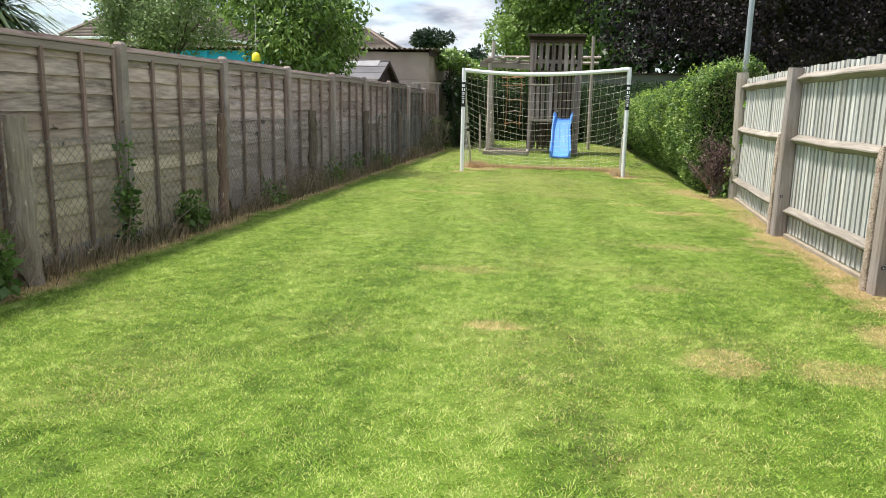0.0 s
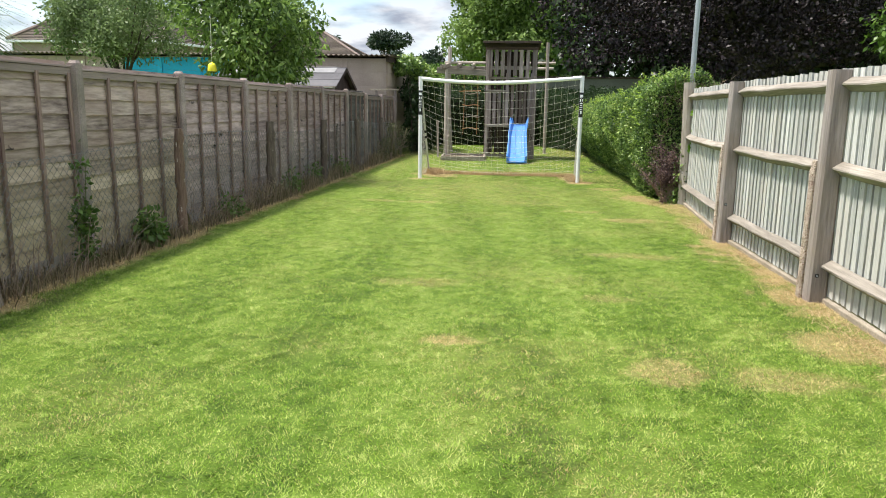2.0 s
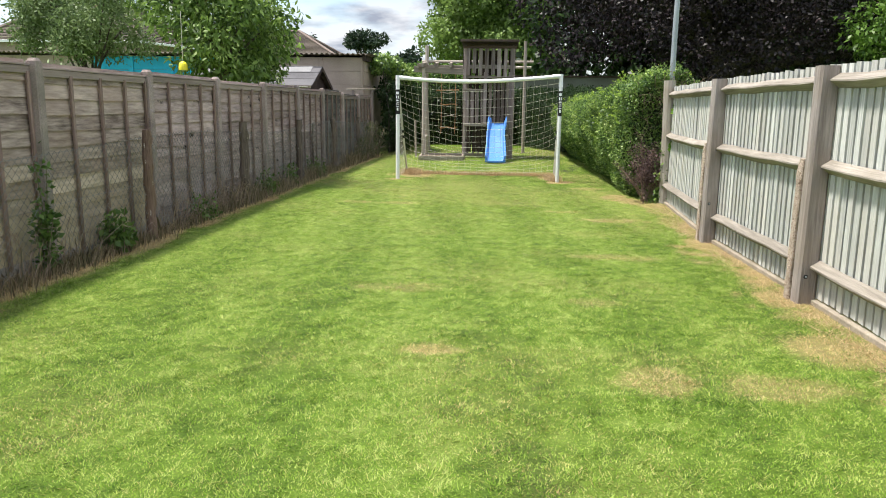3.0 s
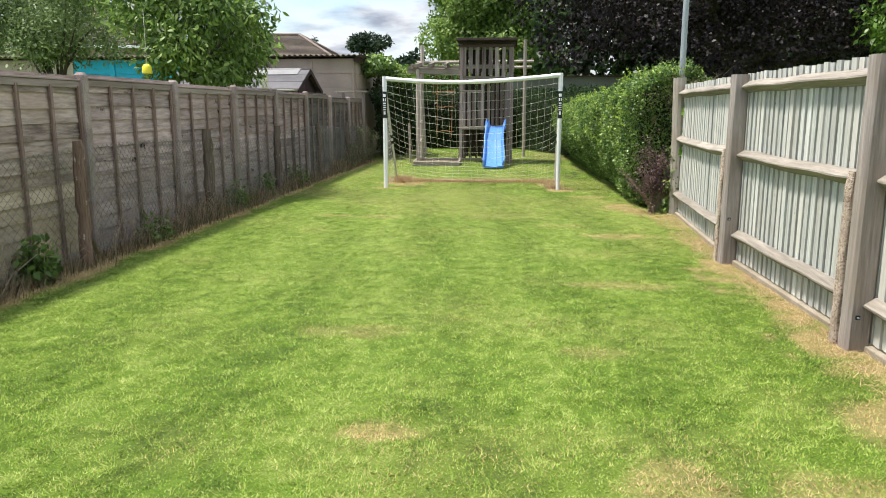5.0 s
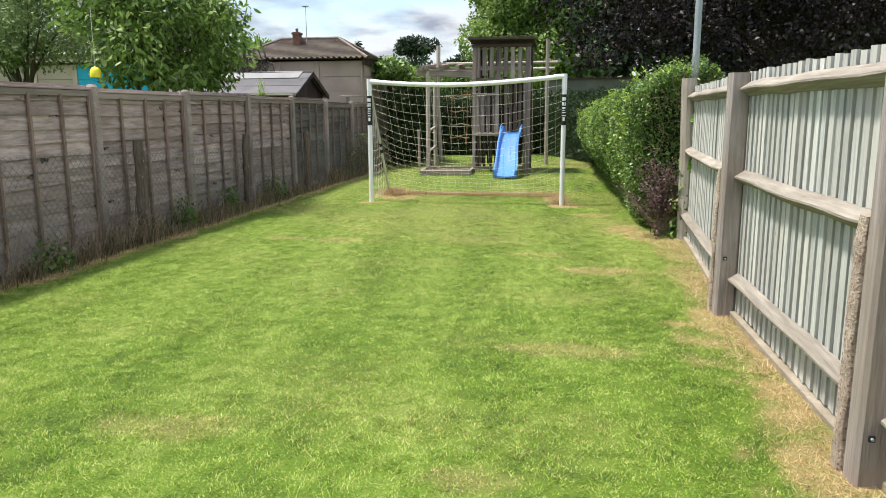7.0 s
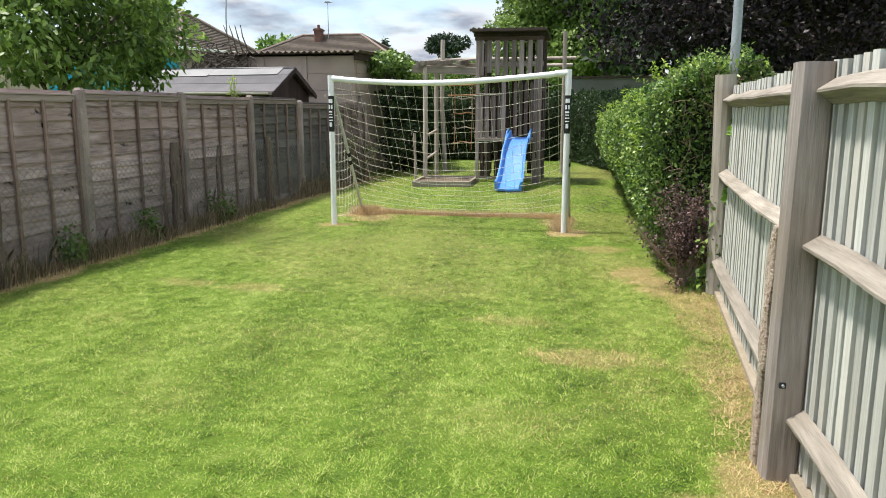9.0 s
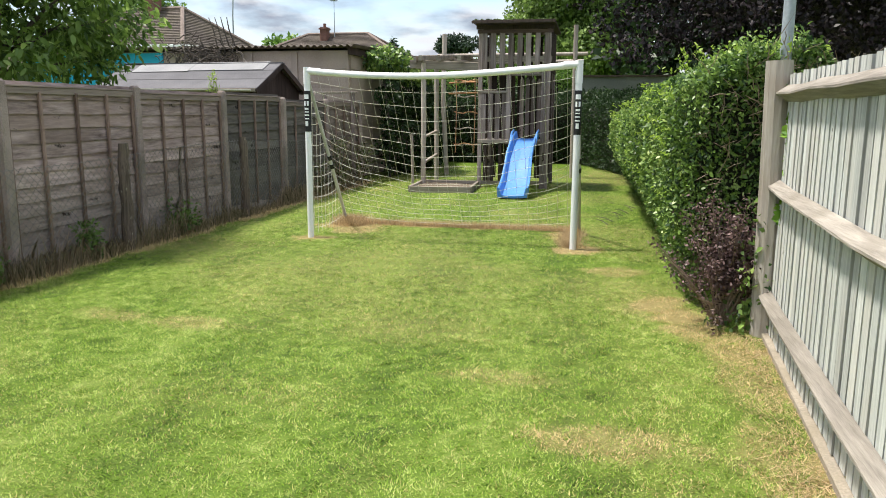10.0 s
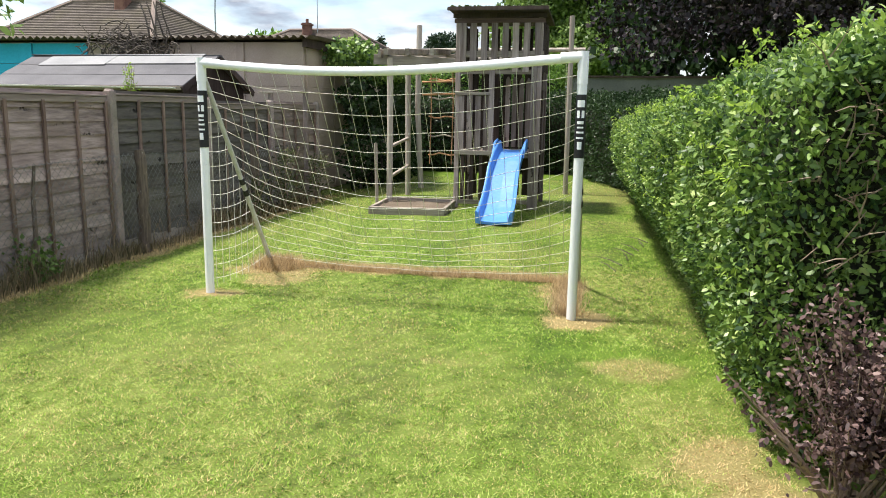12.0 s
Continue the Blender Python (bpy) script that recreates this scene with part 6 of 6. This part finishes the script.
p, d = crown_points(4200, [(-0.25, -0.6, 2.6, 0.6, 0.9, 0.3), (0.2, 0.4, 2.35, 0.45, 0.9, 0.22), (0.35, -0.5, 2.3, 0.3, 0.5, 0.25)], 78, 0.4)
leaves("foliage", p, d, 0.1, HEDGE_LEAF, IVYB, 0.7, 0.4, kind="stuff")
bm = bmesh.new()
for k in range(8):
    tube(bm, [(0, -1.2 + k * 0.4, 0), (0.1 * math.sin(k), -1.2 + k * 0.42, 1.2), (-0.2, -1.0 + k * 0.3, 2.4)], [0.03, 0.022, 0.012], 6)
part("stem", bm, BARK, IVYB)

# cordyline with sword leaves
CORDY = thing("cordyline", "spiky cordyline palm with long arching green leaves", "palm", at=(-8.85, 10.9, 0))


def make_cordyline():
    bm = bmesh.new()
    tube(bm, [(0, 0, -0.1), (0.05, 0, 1.2), (0.0, 0, 2.4)], [0.14, 0.11, 0.09], 10)
    tube(bm, [(0.03, 0, 1.5), (-0.7, 0.2, 2.6)], [0.09, 0.07], 8)
    part("trunk", bm, BARK, CORDY, smooth=True)
    rng = np.random.default_rng(9)
    V, F = [], []
    for cx, cy, cz, cnt in ((0.0, 0, 2.4, 950), (-0.8, 0.2, 2.8, 480)):
        for _ in range(cnt):
            a, el = rng.uniform(0, 6.28), rng.uniform(-0.5, 1.35)
            L = rng.uniform(1.2, 1.95)
            w = rng.uniform(0.022, 0.036)
            d = np.array([math.cos(a) * math.cos(el), math.sin(a) * math.cos(el), math.sin(el)])
            s = np.array([-math.sin(a), math.cos(a), 0])
            k0 = len(V)
            for j in range(6):
                t = j / 5
                p = np.array([cx, cy, cz + 0.15 * rng.random()]) + d * L * t + np.array([0, 0, -0.55 * L * t * t * max(math.cos(el), 0.2)])
                ww = w * (0.5 + 1.6 * t * (1 - t) * 2) * (1 - t ** 3)
                V.append(p - s * ww); V.append(p + s * ww + np.array([0, 0, 0.004]))
            for j in range(5):
                F.append((k0 + 2 * j, k0 + 2 * j + 1, k0 + 2 * j + 3, k0 + 2 * j + 2))
    tagged(link_mesh("leaves", fast_mesh("leaves", V, F), SPIKE_LEAF, CORDY), kind="stuff")


make_cordyline()
# yellow feeder hanging from the fruit tree
FEED = thing("hanging_feeder", "bright yellow bell-shaped feeder hanging from the fruit tree", "bird feeder", at=(-4.92, 12.32, 1.90))
bm = bmesh.new()
tube(bm, [(0, 0, 0.0), (0, 0, 0.03), (0, 0, 0.09), (0, 0, 0.125), (0, 0, 0.14)], [0.07, 0.072, 0.066, 0.045, 0.01], 16)
part("body", bm, YELLOW, FEED, smooth=True)
bm = bmesh.new(); tube(bm, [(0, 0, 0.13), (0, 0, 0.9)], 0.004, 4); part("cord", bm, CORD, FEED)

SLAB = thing("paving_slab", "thin sandy peach-coloured paving slab lying in worn bare soil", "paving slab", at=(-2.40, 2.56, 0))
bm = bmesh.new(); bar(bm, (-0.19, -0.03, 0.028), (0.19, 0.07, 0.03), 0.34, 0.03, bevel=0.004)
part("slab", bm, surface("sandy_slab", (0.5, 0.3, 0.17), (0.62, 0.4, 0.24), 4, 90, bump=0.2, vary=0.0), SLAB)
# long thin fallen twigs by the hedge
TWIGS = thing("fallen_twigs", "thin brown fallen twigs on the lawn by the hedge", "twig", at=(1.85, 17.3, 0))
bm = bmesh.new()
for k in range(7):
    a = 1.9 + 0.25 * math.sin(k * 2.3)
    o = Vector((-0.25 + 0.07 * k, -0.9 + 0.3 * k, 0.03))
    tube(bm, [o, o + Vector((math.cos(a) * 0.25, math.sin(a) * 0.25, 0.015)), o + Vector((math.cos(a) * 0.5, math.sin(a) * 0.5 , 0.0))], [0.006, 0.005, 0.002], 5)
part("twigs", bm, BARK, TWIGS)

# ---- boards of the pale fence ----
def make_boards():
    meshes = []
    rng = random.Random(3)
    for k in range(7):
        bm = bmesh.new()
        top = 1.70 + rng.uniform(-0.004, 0.004)
        w = 0.087 + rng.uniform(-0.003, 0.002)
        ring = [(-w / 2, 0.02), (w / 2, 0.013), (w / 2, 0.0), (-w / 2, 0.0)]
        tw_ = rng.uniform(-0.004, 0.004)
        lo = [bm.verts.new((-b, a, 0.052)) for a, b in ring]
        mid = [bm.verts.new((-b + tw_, a + tw_, 0.9)) for a, b in ring]
        hi = [bm.verts.new((-b, a, top + (0.002 if a > 0 else -0.002))) for a, b in ring]
        for u, v in ((lo, mid), (mid, hi)):
            for j in range(4):
                bm.faces.new((u[j], u[(j + 1) % 4], v[(j + 1) % 4], v[j]))
        bm.faces.new(lo[::-1]), bm.faces.new(hi)
        bmesh.ops.recalc_face_normals(bm, faces=bm.faces)
        me = bpy.data.meshes.new("board"); bm.to_mesh(me); bm.free(); me.materials.append(BOARD_PALE)
        meshes.append(me)
    # strips added behind the gaps, dark in colour for the shade at the laps
    bm = bmesh.new()
    block(bm, 0, 0.008, -0.02, 0.02, 0.052, 1.68)
    lap = bpy.data.meshes.new("board_lap"); bm.to_mesh(lap); bm.free(); lap.materials.append(TIMBER_DARK_SHADED)
    y, i = -1.5, 0
    while y < 11.66:
        ob = new("board", meshes[(i * 4 + i // 3) % 7])
        ob.parent = R_FENCE
        ob.location = (board_x(y) + 0.016 + rng.uniform(-0.003, 0.003), y, rng.uniform(-0.005, 0.005))
        ob.rotation_euler = (rng.uniform(-0.006, 0.006), 0, rng.uniform(-0.02, 0.02))
        step = 0.103 + rng.uniform(-0.004, 0.004)
        under = new("board_lap", lap)
        under.parent = R_FENCE
        under.location = (board_x(y + step / 2) + 0.0225, y + step / 2, 0)
        y += step
        i += 1


make_boards()
